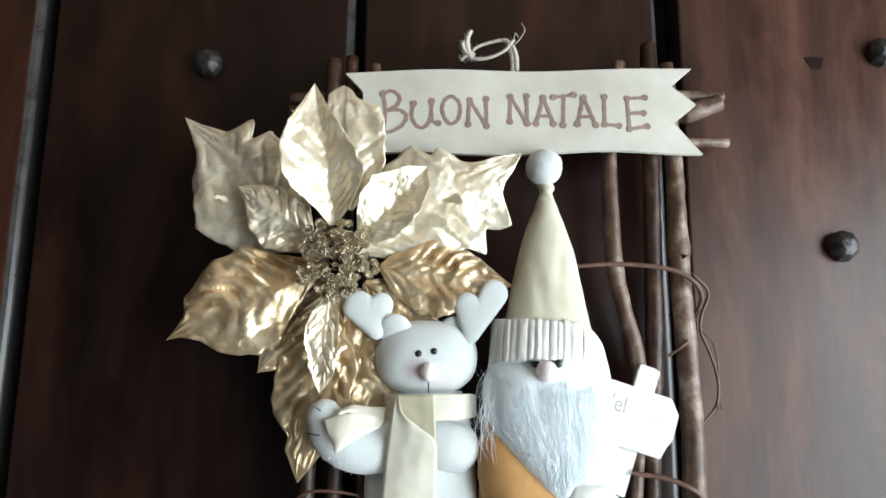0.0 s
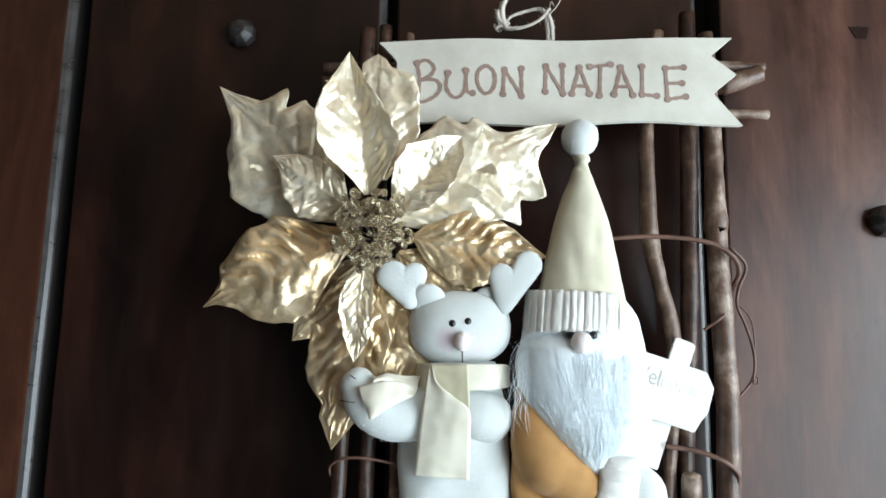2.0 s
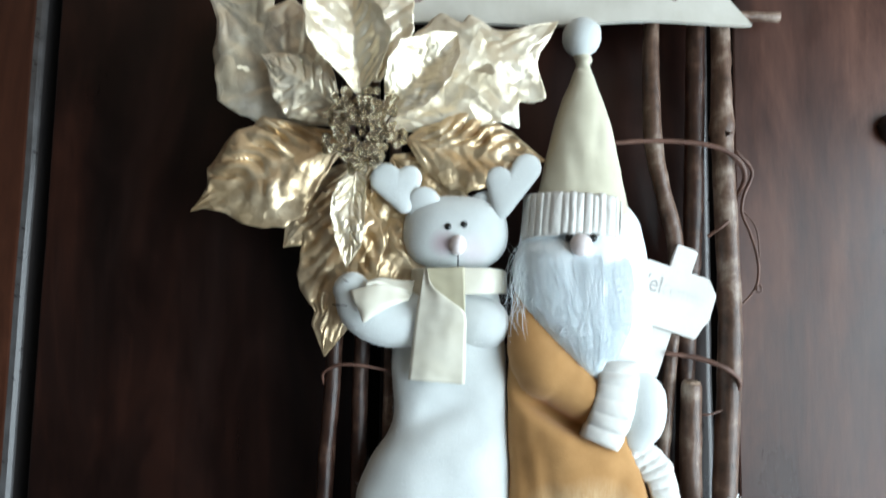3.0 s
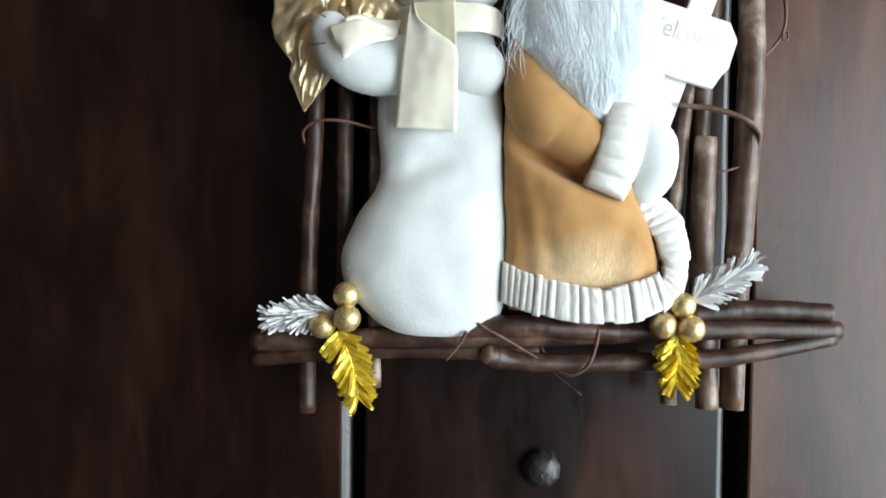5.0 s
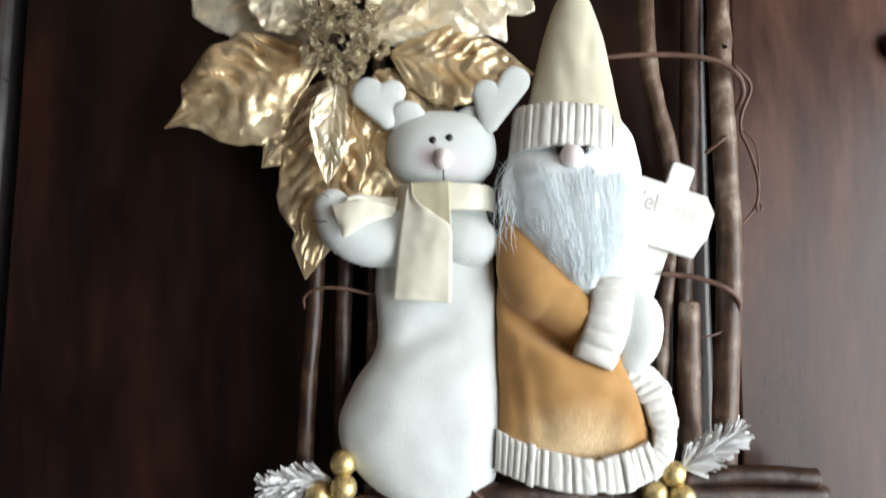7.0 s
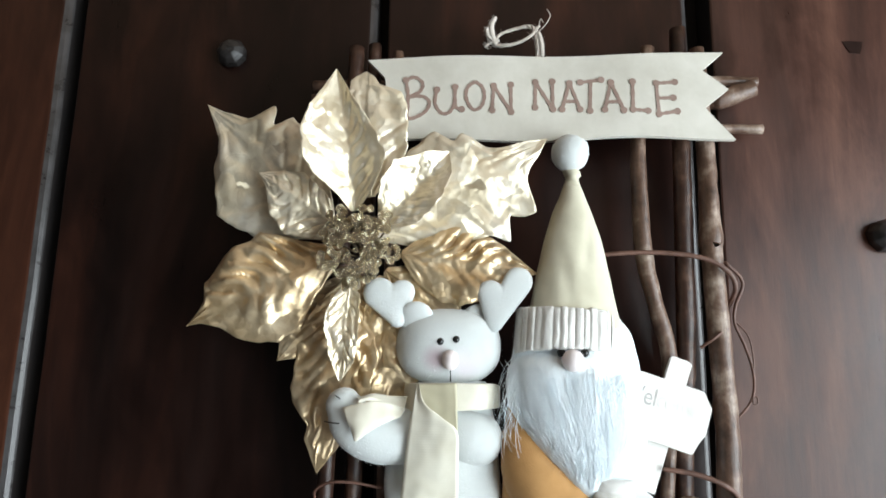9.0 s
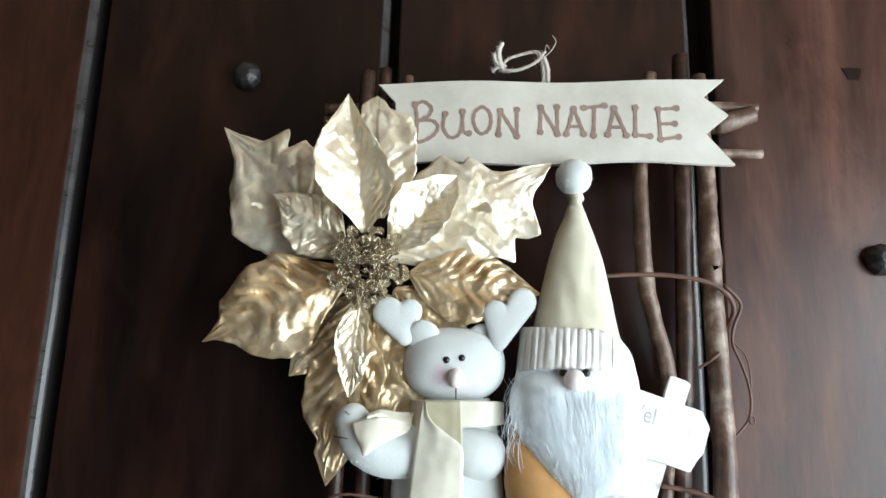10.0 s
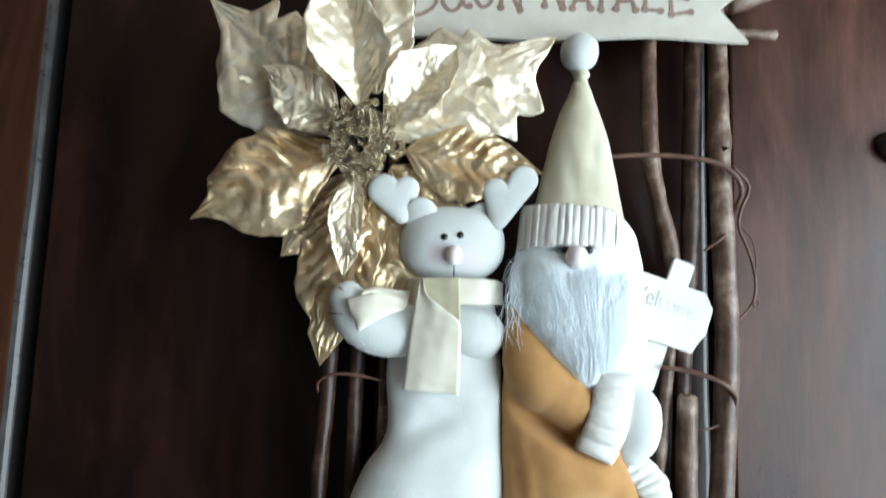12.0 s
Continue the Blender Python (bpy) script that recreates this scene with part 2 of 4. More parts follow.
CEIL = painted("dark_beam_ceiling", (0.40, 0.27, 0.18), (0.50, 0.35, 0.24), 0.8, 4)
FLOORMAT = painted("terracotta_floor", (0.14, 0.11, 0.10), (0.20, 0.16, 0.14), 0.6, 5)

# ---- mesh tools ----
BASE = {}


def thing(name, base, label, category, group="", kind=""):
    e = new(name)
    e.location = base
    e.empty_display_size = 0.02
    BASE[e.name] = Vector(base)
    return tagged(e, label, category, group, kind)


def part(name, bm, mats, parent, label="", smooth=True, offset=True):
    me = bpy.data.meshes.new(name)
    base = BASE[parent.name] if parent else Vector((0, 0, 0))
    if offset:
        bm.transform(Matrix.Translation(-base))
    bm.normal_update()
    for f in bm.faces:
        f.smooth = smooth
    bm.to_mesh(me)
    bm.free()
    for m in (mats if isinstance(mats, (list, tuple)) else [mats]):
        me.materials.append(m)
    ob = new(name, me)
    if parent:
        ob.parent = parent
        BASE[ob.name] = base
    if label:
        tagged(ob, label)
    return ob


def spline(pts, n):
    """Smooth points through rows of numbers (Catmull-Rom)."""
    p = np.array(pts, float)
    p = np.vstack([2 * p[0] - p[1], p, 2 * p[-1] - p[-2]])
    out = []
    k = len(pts) - 1
    for i in range(n + 1):
        s = min(i / n * k, k - 1e-6)
        j = int(s)
        t = s - j
        a, b, c, d = p[j:j + 4]
        out.append(0.5 * (2 * b + (c - a) * t + (2 * a - 5 * b + 4 * c - d) * t * t + (3 * b - a - 3 * c + d) * t ** 3))
    return out


def skin(bm, rings, mat=0, caps=(True, True), capmat=None):
    made = [[bm.verts.new(v) for v in ring] for ring in rings]
    n = len(made[0])
    for a, b in zip(made, made[1:]):
        for i in range(n):
            f = bm.faces.new((a[i], a[(i + 1) % n], b[(i + 1) % n], b[i]))
            f.material_index = mat
    for ring, want, flip in ((made[0], caps[0], True), (made[-1], caps[1], False)):
        if want:
            f = bm.faces.new(ring[::-1] if flip else ring)
            f.material_index = mat if capmat is None else capmat
    return made


def tube(bm, pts, steps=24, seg=10, mat=0, capmat=None, flat=1.0, rough=0.0, seed=0.0, taper=False):
    """A bent round bar; pts are rows of x, y, z, radius. flat squeezes it front to back; taper rounds its ends."""
    rows = spline(pts, steps)
    rings = []
    for i, r in enumerate(rows):
        q = Vector(r[:3])
        a, b = rows[max(i - 1, 0)], rows[min(i + 1, steps)]
        way = Vector(b[:3] - a[:3]).normalized()
        ref = Vector((0, 1, 0)) if abs(way.y) < 0.9 else Vector((1, 0, 0))
        u = way.cross(ref).normalized()
        w = u.cross(way).normalized()
        ring = []
        for k in range(seg):
            g = 2 * math.pi * k / seg
            rad = max(r[3], 1e-5)
            if rough:
                d = u * math.cos(g) + w * math.sin(g)
                rad *= 1 + rough * (noise.noise(Vector((seed, 0, 0)) + q * 60 + d * 1.1) + 0.6 * noise.noise(Vector((0, seed, 0)) + q * 190 + d * 1.7))
            ring.append(q + u * math.cos(g) * rad + w * math.sin(g) * rad * flat)
        rings.append(ring)
    if taper:
        for end, sign in ((0, 1), (-1, -1)):
            q = sum(rings[end], Vector()) / seg
            nxt = sum(rings[1 if end == 0 else -2], Vector()) / seg
            way = (q - nxt).normalized()
            r0 = (rings[end][0] - q).length
            extra = []
            for s in (0.35, 0.65, 0.87, 0.98):
                extra.append([q + (v - q) * math.sqrt(1 - s * s) + way * r0 * s * 0.9 for v in rings[end]])
            rings = extra[::-1] + rings if end == 0 else rings + extra
    skin(bm, rings, mat, (True, True), capmat)


def ball(bm, c, r, mat=0, u=14, v=10, scale=(1, 1, 1), wob=0.0, power=1.0):
    c = Vector(c)
    rings = []
    for i in range(1, v):
        th = math.pi * i / v
        ring = []
        for k in range(u):
            ph = 2 * math.pi * k / u
            d = Vector((math.sin(th) * math.cos(ph), math.sin(th) * math.sin(ph), -math.cos(th)))
            if power != 1.0:
                d = Vector([math.copysign(abs(x) ** power, x) for x in d])
            rr = r * (1 + wob * noise.noise(d * 1.7 + c * 40))
            ring.append(c + Vector((d.x * scale[0], d.y * scale[1], d.z * scale[2])) * rr)
        rings.append(ring)
    skin(bm, rings, mat)


def loft(bm, rows, yc, mat=0, steps=40, seg=40, back=0.35, wob=0.0, seed=0.0, power=0.8, dents=()):
    """A stuffed body from rows of height, left, right and depth: full in front, flat behind."""
    rings = []
    for z, xl, xr, d in spline(rows, steps):
        ring = []
        for k in range(seg):
            g = 2 * math.pi * k / seg
            cx, sy = math.cos(g), math.sin(g)
            x = (xl + xr) / 2 + math.copysign(abs(cx) ** power, cx) * (xr - xl) / 2
            y = math.copysign(abs(sy) ** power, sy) * d
            y = -y if y > 0 else -y * back
            p = Vector((x, yc + y, z))
            if sy > 0:
                for px, pz, rx, rz, deep, turn in dents:
                    ex, ez = x - px, z - pz
                    c, s = math.cos(turn), math.sin(turn)
                    p.y += sy * deep * math.exp(-((c * ex + s * ez) / rx) ** 2 - ((c * ez - s * ex) / rz) ** 2)
            if wob:
                h = noise.noise(p * 38 + Vector((seed, 0, 0))) + 0.5 * noise.noise(p * 85 + Vector((0, seed, 0)))
                p += Vector((cx * 0.5, -sy, 0)) * wob * h
            ring.append(p)
        rings.append(ring)
    skin(bm, rings, mat)


def sheet(bm, surf, nu, nv, thick, mat=0, edgemat=None):
    """A thin curved sheet with two sides and an edge; surf(u, v) gives a place."""
    g = [[surf(i / nu, j / nv) for j in range(nv + 1)] for i in range(nu + 1)]
    off = Vector((0, thick, 0))
    a = [[bm.verts.new(p) for p in row] for row in g]
    b = [[bm.verts.new(p + off) for p in row] for row in g]
    for i in range(nu):
        for j in range(nv):
            bm.faces.new((a[i][j], a[i + 1][j], a[i + 1][j + 1], a[i][j + 1])).material_index = mat
            bm.faces.new((b[i][j + 1], b[i + 1][j + 1], b[i + 1][j], b[i][j])).material_index = mat
    em = mat if edgemat is None else edgemat
    for i in range(nu):
        bm.faces.new((a[i][0], b[i][0], b[i + 1][0], a[i + 1][0])).material_index = em
        bm.faces.new((a[i + 1][nv], b[i + 1][nv], b[i][nv], a[i][nv])).material_index = em
    for j in range(nv):
        bm.faces.new((a[0][j + 1], b[0][j + 1], b[0][j], a[0][j])).material_index = em
        bm.faces.new((a[nu][j], b[nu][j], b[nu][j + 1], a[nu][j + 1])).material_index = em


def rib_band(bm, rows, ribs, amp, bulge, mat, thick=0.004, seed=0.0):
    """A knitted band with standing ribs; rows give its one edge and its other edge along the way."""
    n = ribs * 8
    table = spline(rows, n)

    def surf(u, v):
        i = min(int(round(u * n)), n)
        a, c = Vector(table[i][:3]), Vector(table[i][3:])
        turn = u * ribs + 0.35 * noise.noise(Vector((u * ribs * 0.6, seed, 2.0))) * math.sin(math.pi * u)
        k = int(max(turn, 0) - 1e-6)
        end = 0.0022 * noise.noise(Vector((k * 3.7, seed, 0)))
        p = a.lerp(c, v) + (c - a).normalized() * end * (v * 2 - 1)
        s = abs(math.sin(math.pi * turn)) ** 0.3
        round_off = math.sin(math.pi * min(max(v, 0.02), 0.98)) ** 0.4
        wide = 1.0 + 0.7 * noise.noise(Vector((k * 1.9, seed, 4)))
        p.y -= bulge * round_off + amp * s * wide * (0.4 + 0.6 * round_off) + 0.0006 * noise.noise(p * 330)
        return p

    sheet(bm, surf, n, 14, thick, mat)


def box(bm, lo, hi, mat=0):
    x0, y0, z0 = lo
    x1, y1, z1 = hi
    ring = lambda z: [Vector(p) for p in ((x0, y0, z), (x1, y0, z), (x1, y1, z), (x0, y1, z))]
    skin(bm, [ring(z0), ring(z1)], mat)


# ---- the porch ----
def slab(name, lo, hi, mat, label, category):
    bm = bmesh.new()
    box(bm, lo, hi)
    return tagged(part(name, bm, mat, None, smooth=False), label, category, kind="structure")


slab("floor", (-1.7, -3.0, -0.1), (1.7, 0.75, 0.0), FLOORMAT, "worn grey-brown tiled floor of the porch", "floor")
slab("ceiling", (-1.7, -3.0, 2.6), (1.7, 0.75, 2.7), CEIL, "warm brown wooden porch ceiling", "ceiling")
slab("wall_west", (-1.7, -3.0, 0.0), (-1.55, 0.57, 2.6), PLASTER, "grey plastered side wall of the porch", "wall")
slab("wall_south", (-1.55, -3.0, 0.0), (1.35, -2.85, 2.6), PLASTER, "grey plastered wall opposite the door", "wall")
slab("wall_east_sill", (1.20, -2.85, 0.0), (1.35, 0.57, 0.50), PLASTER, "low plastered parapet under the porch opening", "wall")
slab("wall_east_lintel", (1.20, -2.85, 2.04), (1.35, 0.57, 2.6), PLASTER, "plastered lintel above the porch opening", "wall")
slab("wall_east_pier", (1.20, 0.37, 0.50), (1.35, 0.57, 2.04), PLASTER, "plastered pier beside the porch opening", "wall")
slab("wall_east_end", (1.20, -2.85, 0.50), (1.35, -2.28, 2.04), PLASTER, "plastered end pier of the porch opening", "wall")
slab("wall_north_left", (-1.7, 0.57, 0.0), (-0.62, 0.75, 2.6), PLASTER, "plastered wall beside the wooden door", "wall")
slab("wall_north_right", (0.62, 0.57, 0.0), (1.7, 0.75, 2.6), PLASTER, "plastered wall beside the wooden door", "wall")
slab("wall_north_top", (-0.62, 0.57, 2.3), (0.62, 0.75, 2.6), PLASTER, "plastered wall above the wooden door", "wall")

# ---- the door, of wide boards with bevelled edges and iron studs ----
DOOR_Y = 0.570
door = thing("door_1", (0, DOOR_Y, 0), "old dark varnished wooden door of wide vertical boards", "door", kind="structure")


def board(left, right, bevel, lean_l, lean_r, proud=0.0, wood=None):
    """One board; left and right at 1.92 m, lean: how far each edge shifts per metre down."""
    bm = bmesh.new()
    z1, z0 = 2.295, 0.0
    rings = []
    n = 46
    for i in range(n + 1):
        z = z0 + (z1 - z0) * i / n
        dl, dr = lean_l * (1.92 - z), lean_r * (1.92 - z)
        w = 0.0007 * noise.noise(Vector((left * 9, 0, z * 14)))
        l, r = left + dl + w, right + dr + 0.0008 * noise.noise(Vector((right * 7, 3, z * 17)))
        y = DOOR_Y - proud
        bl, br = 0.002, bevel
        ring = [Vector(p) for p in ((l, y + 0.03, z), (l, y + bl, z), (l + bl * 0.3, y + bl * 0.3, z), (l + bl, y, z),
                                    (r - br, y, z), (r - br * 0.8, y + br * 0.05, z), (r - br * 0.4, y + br * 0.24, z), (r - br * 0.1, y + br * 0.50, z), (r, y + br * 0.66, z), (r, y + 0.03, z))]
        rings.append(ring)
    skin(bm, rings)
    bm.normal_update()
    # bevels that face right take the wood with the painted sky sheen
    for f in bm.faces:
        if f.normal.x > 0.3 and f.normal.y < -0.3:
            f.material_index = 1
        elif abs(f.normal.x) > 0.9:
            # side faces in the groove: the neighbour's shadow as colour
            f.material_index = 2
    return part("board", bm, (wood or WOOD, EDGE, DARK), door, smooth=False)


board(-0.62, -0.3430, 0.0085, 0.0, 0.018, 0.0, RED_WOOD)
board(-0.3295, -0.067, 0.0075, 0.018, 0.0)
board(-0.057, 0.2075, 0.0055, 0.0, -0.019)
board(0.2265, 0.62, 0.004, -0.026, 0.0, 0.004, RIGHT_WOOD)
bm = bmesh.new()
box(bm, (-0.62, DOOR_Y + 0.031, 0), (0.62, DOOR_Y + 0.06, 2.295))
part("backing_panel", bm, DARK, door, smooth=False)


def stud(x, z, y, r=0.0155, turn=0.0):
    bm = bmesh.new()
    rings = []
    wobble = random.Random(int(x * 1000))
    for rad, h in ((1.0, 0.0), (1.03, 0.004), (0.95, 0.0075), (0.72, 0.0112), (0.42, 0.0132), (0.15, 0.0138)):
        ring = []
        for k in range(9):
            g = turn + k * 2 * math.pi / 9
            q = r * rad * wobble.uniform(0.94, 1.04)
            ring.append(Vector((x + q * math.cos(g), y - h * wobble.uniform(0.95, 1.05) if h else y, z + q * math.sin(g))))
        rings.append(ring)
    skin(bm, rings[::1])
    bmesh.ops.recalc_face_normals(bm, faces=bm.faces)
    bmesh.ops.bevel(bm, geom=list(bm.edges), offset=0.0006, segments=1, affect='EDGES')
    ob = part("door_stud", bm, IRON, None, smooth=False)
    return tagged(ob, "black iron stud with a faceted head, driven into the door", "door stud", "studs of the door")


stud(-0.193, 1.855, DOOR_Y, 0.0128, 0.3)
stud(0.348, 1.694, DOOR_Y - 0.004, 0.0135, 0.15)
stud(0.407, 1.872, DOOR_Y - 0.004, 0.0135, 0.4)
stud(0.067, 1.270, DOOR_Y, 0.0135, 0.25)

bm = bmesh.new()
skin(bm, [[Vector((0.347 + x * k * 0.75, DOOR_Y - 0.0046 + y, 1.8625 + z * k * 0.9)) for x, z in ((-0.013, 0.006), (-0.004, 0.0065), (0.011, 0.006), (0.008, -0.004), (0.006, -0.007), (-0.006, -0.006))] for k, y in ((1.0, 0.0015), (0.97, 0.0))])
bmesh.ops.recalc_face_normals(bm, faces=bm.faces)
part("filled_knot", bm, WOOD, door, "dark filled knot in the board", smooth=False)

# ---- the twig frame that hangs on the door ----
twigs = thing("twig_frame", (0.05, 0.56, 1.33), "rustic hanging frame of bundled brown twigs with bark", "twig frame")


def stick(seed, *pts, rough=0.10, seg=14, steps=60, name="stick", label=""):
    bm = bmesh.new()
    tube(bm, pts, steps, seg, 0, 1, 1.0, rough, seed)
    return part(name, bm, (PALE_BARK if seed in (3, 4, 6, 7, 8, 9, 10) else BARK, CUT), twigs, label)


# uprights, left group
stick(1, (-0.0785, 0.540, 1.845, 0.0062), (-0.083, 0.541, 1.70, 0.0062), (-0.0880, 0.541, 1.50, 0.0058), (-0.0910, 0.540, 1.42, 0.0060), (-0.0915, 0.540, 1.314, 0.0058))
stick(2, (-0.0645, 0.546, 1.851, 0.0055), (-0.066, 0.548, 1.66, 0.0055), (-0.069, 0.548, 1.466, 0.006), (-0.066, 0.549, 1.32, 0.005))
stick(3, (-0.044, 0.540, 1.841, 0.0042), (-0.047, 0.542, 1.60, 0.0045), (-0.047, 0.543, 1.33, 0.0042))
# uprights, right group
stick(4, (0.161, 0.540, 1.846, 0.0055), (0.150, 0.540, 1.78, 0.0058), (0.1475, 0.540, 1.73, 0.0062), (0.1480, 0.540, 1.672, 0.0068), (0.1545, 0.541, 1.635, 0.0060), (0.163, 0.542, 1.593, 0.0062), (0.160, 0.543, 1.54, 0.005), (0.155, 0.543, 1.49, 0.0050), (0.148, 0.543, 1.42, 0.0048), (0.147, 0.542, 1.321, 0.0055))
stick(5, (0.1885, 0.545, 1.866, 0.0066), (0.184, 0.545, 1.75, 0.0070), (0.1775, 0.545, 1.61, 0.0072), (0.172, 0.546, 1.55, 0.0070), (0.1690, 0.553, 1.463, 0.0060), (0.1670, 0.555, 1.42, 0.0055))
stick(6, (0.1690, 0.534, 1.4960, 0.0062), (0.1688, 0.536, 1.4880, 0.0074), (0.1682, 0.538, 1.46, 0.0076), (0.1675, 0.539, 1.42, 0.0076), (0.1690, 0.540, 1.37, 0.0076), (0.1720, 0.541, 1.319, 0.0074), rough=0.07)
stick(7, (0.201, 0.540, 1.845, 0.0058), (0.2015, 0.540, 1.75, 0.0072), (0.200, 0.539, 1.70, 0.0078), (0.1995, 0.539, 1.681, 0.0092), (0.1995, 0.539, 1.668, 0.0082), (0.2005, 0.540, 1.57, 0.0084), (0.199, 0.540, 1.51, 0.0086), (0.192, 0.540, 1.42, 0.0082), (0.187, 0.540, 1.319, 0.0080))
# cross pieces behind the painted board
stick(8, (-0.116, 0.552, 1.816, 0.005), (0.05, 0.553, 1.819, 0.0055), (0.19, 0.552, 1.822, 0.005), (0.253, 0.551, 1.8215, 0.0042))
stick(9, (-0.117, 0.556, 1.805, 0.006), (0.05, 0.556, 1.808, 0.006), (0.200, 0.553, 1.806, 0.0075), (0.222, 0.550, 1.806, 0.0085), (0.248, 0.547, 1.8145, 0.0072))
stick(10, (-0.112, 0.551, 1.783, 0.0035), (0.08, 0.552, 1.782, 0.0038), (0.254, 0.552, 1.780, 0.0038))
# cross pieces at the foot
stick(11, (0.159, 0.532, 1.381, 0.0062), (0.20, 0.531, 1.384, 0.0064), (0.246, 0.530, 1.3825, 0.0060))
stick(12, (-0.125, 0.531, 1.361, 0.0066), (-0.04, 0.530, 1.364, 0.0072), (0.06, 0.529, 1.367, 0.0075), (0.16, 0.530, 1.371, 0.0066), (0.252, 0.531, 1.3715, 0.0060))
stick(13, (-0.125, 0.534, 1.350, 0.0055), (-0.047, 0.533, 1.356, 0.0058), (0.015, 0.534, 1.3560, 0.0060), (0.060, 0.537, 1.3550, 0.0055))
stick(15, (0.0265, 0.5205, 1.3555, 0.0060), (0.032, 0.525, 1.3535, 0.0074), (0.046, 0.528, 1.3505, 0.0064), (0.082, 0.529, 1.349, 0.0058), (0.16, 0.530, 1.352, 0.0060), (0.190, 0.530, 1.355, 0.0058), (0.249, 0.531, 1.366, 0.0045))
stick(14, (-0.02, 0.527, 1.371, 0.006), (0.05, 0.523, 1.373, 0.0075), (0.11, 0.527, 1.369, 0.006))


def vine(*pts, name="vine", mat=None, steps=40):
    bm = bmesh.new()
    tube(bm, pts, steps, 7, 0, None, 1.0, 0.12, pts[0][0] * 50)
    return part(name, bm, mat or VINE, twigs, "thin reddish-brown tendril wound round the twigs")


vine((0.110, 0.531, 1.669, 0.0016), (0.148, 0.529, 1.671, 0.0018), (0.185, 0.526, 1.667, 0.0019), (0.205, 0.527, 1.657, 0.0019), (0.2125, 0.533, 1.646, 0.0018), (0.2115, 0.541, 1.636, 0.0017), (0.206, 0.547, 1.625, 0.0015), (0.203, 0.552, 1.655, 0.0013))
vine((0.2045, 0.529, 1.664, 0.0013), (0.2180, 0.533, 1.650, 0.0013), (0.2140, 0.539, 1.633, 0.0013), (0.2130, 0.541, 1.620, 0.0012), (0.2180, 0.541, 1.606, 0.0012), (0.2220, 0.541, 1.592, 0.0011), (0.2235, 0.541, 1.577, 0.0011), (0.2200, 0.541, 1.563, 0.0010), (0.2075, 0.543, 1.548, 0.0008))
vine((0.2130, 0.541, 1.622, 0.0007), (0.2215, 0.540, 1.611, 0.0006), (0.2240, 0.540, 1.596, 0.0006), (0.2235, 0.541, 1.578, 0.0007))
vine((0.2200, 0.541, 1.566, 0.0006), (0.2240, 0.540, 1.566, 0.0006), (0.2240, 0.540, 1.5615, 0.0006), (0.2210, 0.540, 1.5615, 0.0006), (0.2215, 0.540, 1.565, 0.0005))
vine((0.150, 0.532, 1.516, 0.0016), (0.172, 0.530, 1.513, 0.0019), (0.189, 0.528, 1.507, 0.0019), (0.2005, 0.530, 1.498, 0.0018), (0.201, 0.536, 1.489, 0.0017), (0.196, 0.545, 1.483, 0.0015))
vine((-0.045, 0.536, 1.500, 0.0010), (-0.066, 0.531, 1.5045, 0.0011), (-0.083, 0.530, 1.5045, 0.0011), (-0.0935, 0.533, 1.499, 0.0011), (-0.0945, 0.540, 1.491, 0.0010))
vine((0.1845, 0.536, 1.601, 0.0012), (0.192, 0.531, 1.607, 0.0012), (0.198, 0.530, 1.612, 0.0011))
vine((0.1725, 0.536, 1.4735, 0.0008), (0.180, 0.534, 1.4735, 0.0008), (0.190, 0.535, 1.4765, 0.0008))
vine((0.020, 0.516, 1.3755, 0.0009), (0.040, 0.519, 1.364, 0.0011), (0.058, 0.521, 1.3535, 0.0006), steps=16)
vine((0.056, 0.519, 1.372, 0.0009), (0.064, 0.542, 1.356, 0.0010), (0.072, 0.540, 1.340, 0.0010), (0.086, 0.524, 1.330, 0.0005), steps=20)
vine((0.0945, 0.512, 1.373, 0.0012), (0.0935, 0.517, 1.361, 0.0012), (0.089, 0.519, 1.349, 0.0012), (0.080, 0.521, 1.343, 0.0011), (0.070, 0.526, 1.345, 0.0009), steps=24)
vine((0.013, 0.515, 1.3705, 0.0011), (0.008, 0.519, 1.361, 0.0012), (0.000, 0.522, 1.351, 0.0006), steps=16)

# ---- the painted banner board with its lettering ----
SIGN_Y = 0.5255
sign = thing("banner_sign", (0.075, SIGN_Y, 1.757), "cream painted banner-shaped board lettered in brown, with notched ends", "sign")


def zig(v, stops):
    for (a, x), (b, y) in zip(stops, stops[1:]):
        if v <= b:
            return x + (y - x) * (v - a) / (b - a)
    return stops[-1][1]


def banner(u, v):
    right = zig(v, ((0, 0.2205), (0.355, 0.1985), (0.575, 0.2185), (0.79, 0.1985), (1, 0.2165)))
    left = zig(v, ((0, -0.070), (0.5, -0.052), (0.76, -0.053), (1, -0.0675)))
    x = left + (right - left) * u
    s = (x + 0.067) / 0.285
    bottom = 1.7575 + 0.0045 * s + 0.0014 * math.sin(s * 11.0)
    top = 1.8265 + 0.0085 * s + 0.0022 * math.sin(s * 6.5 + 0.2) * (1 - s)
    return Vector((x, SIGN_Y + 0.0012 * math.sin(s * 13 + 1), bottom + (top - bottom) * v))


bm = bmesh.new()
sheet(bm, banner, 60, 28, 0.004, 0, 1)
part("board", bm, (SIGN, SIGN_EDGE), sign, smooth=False)


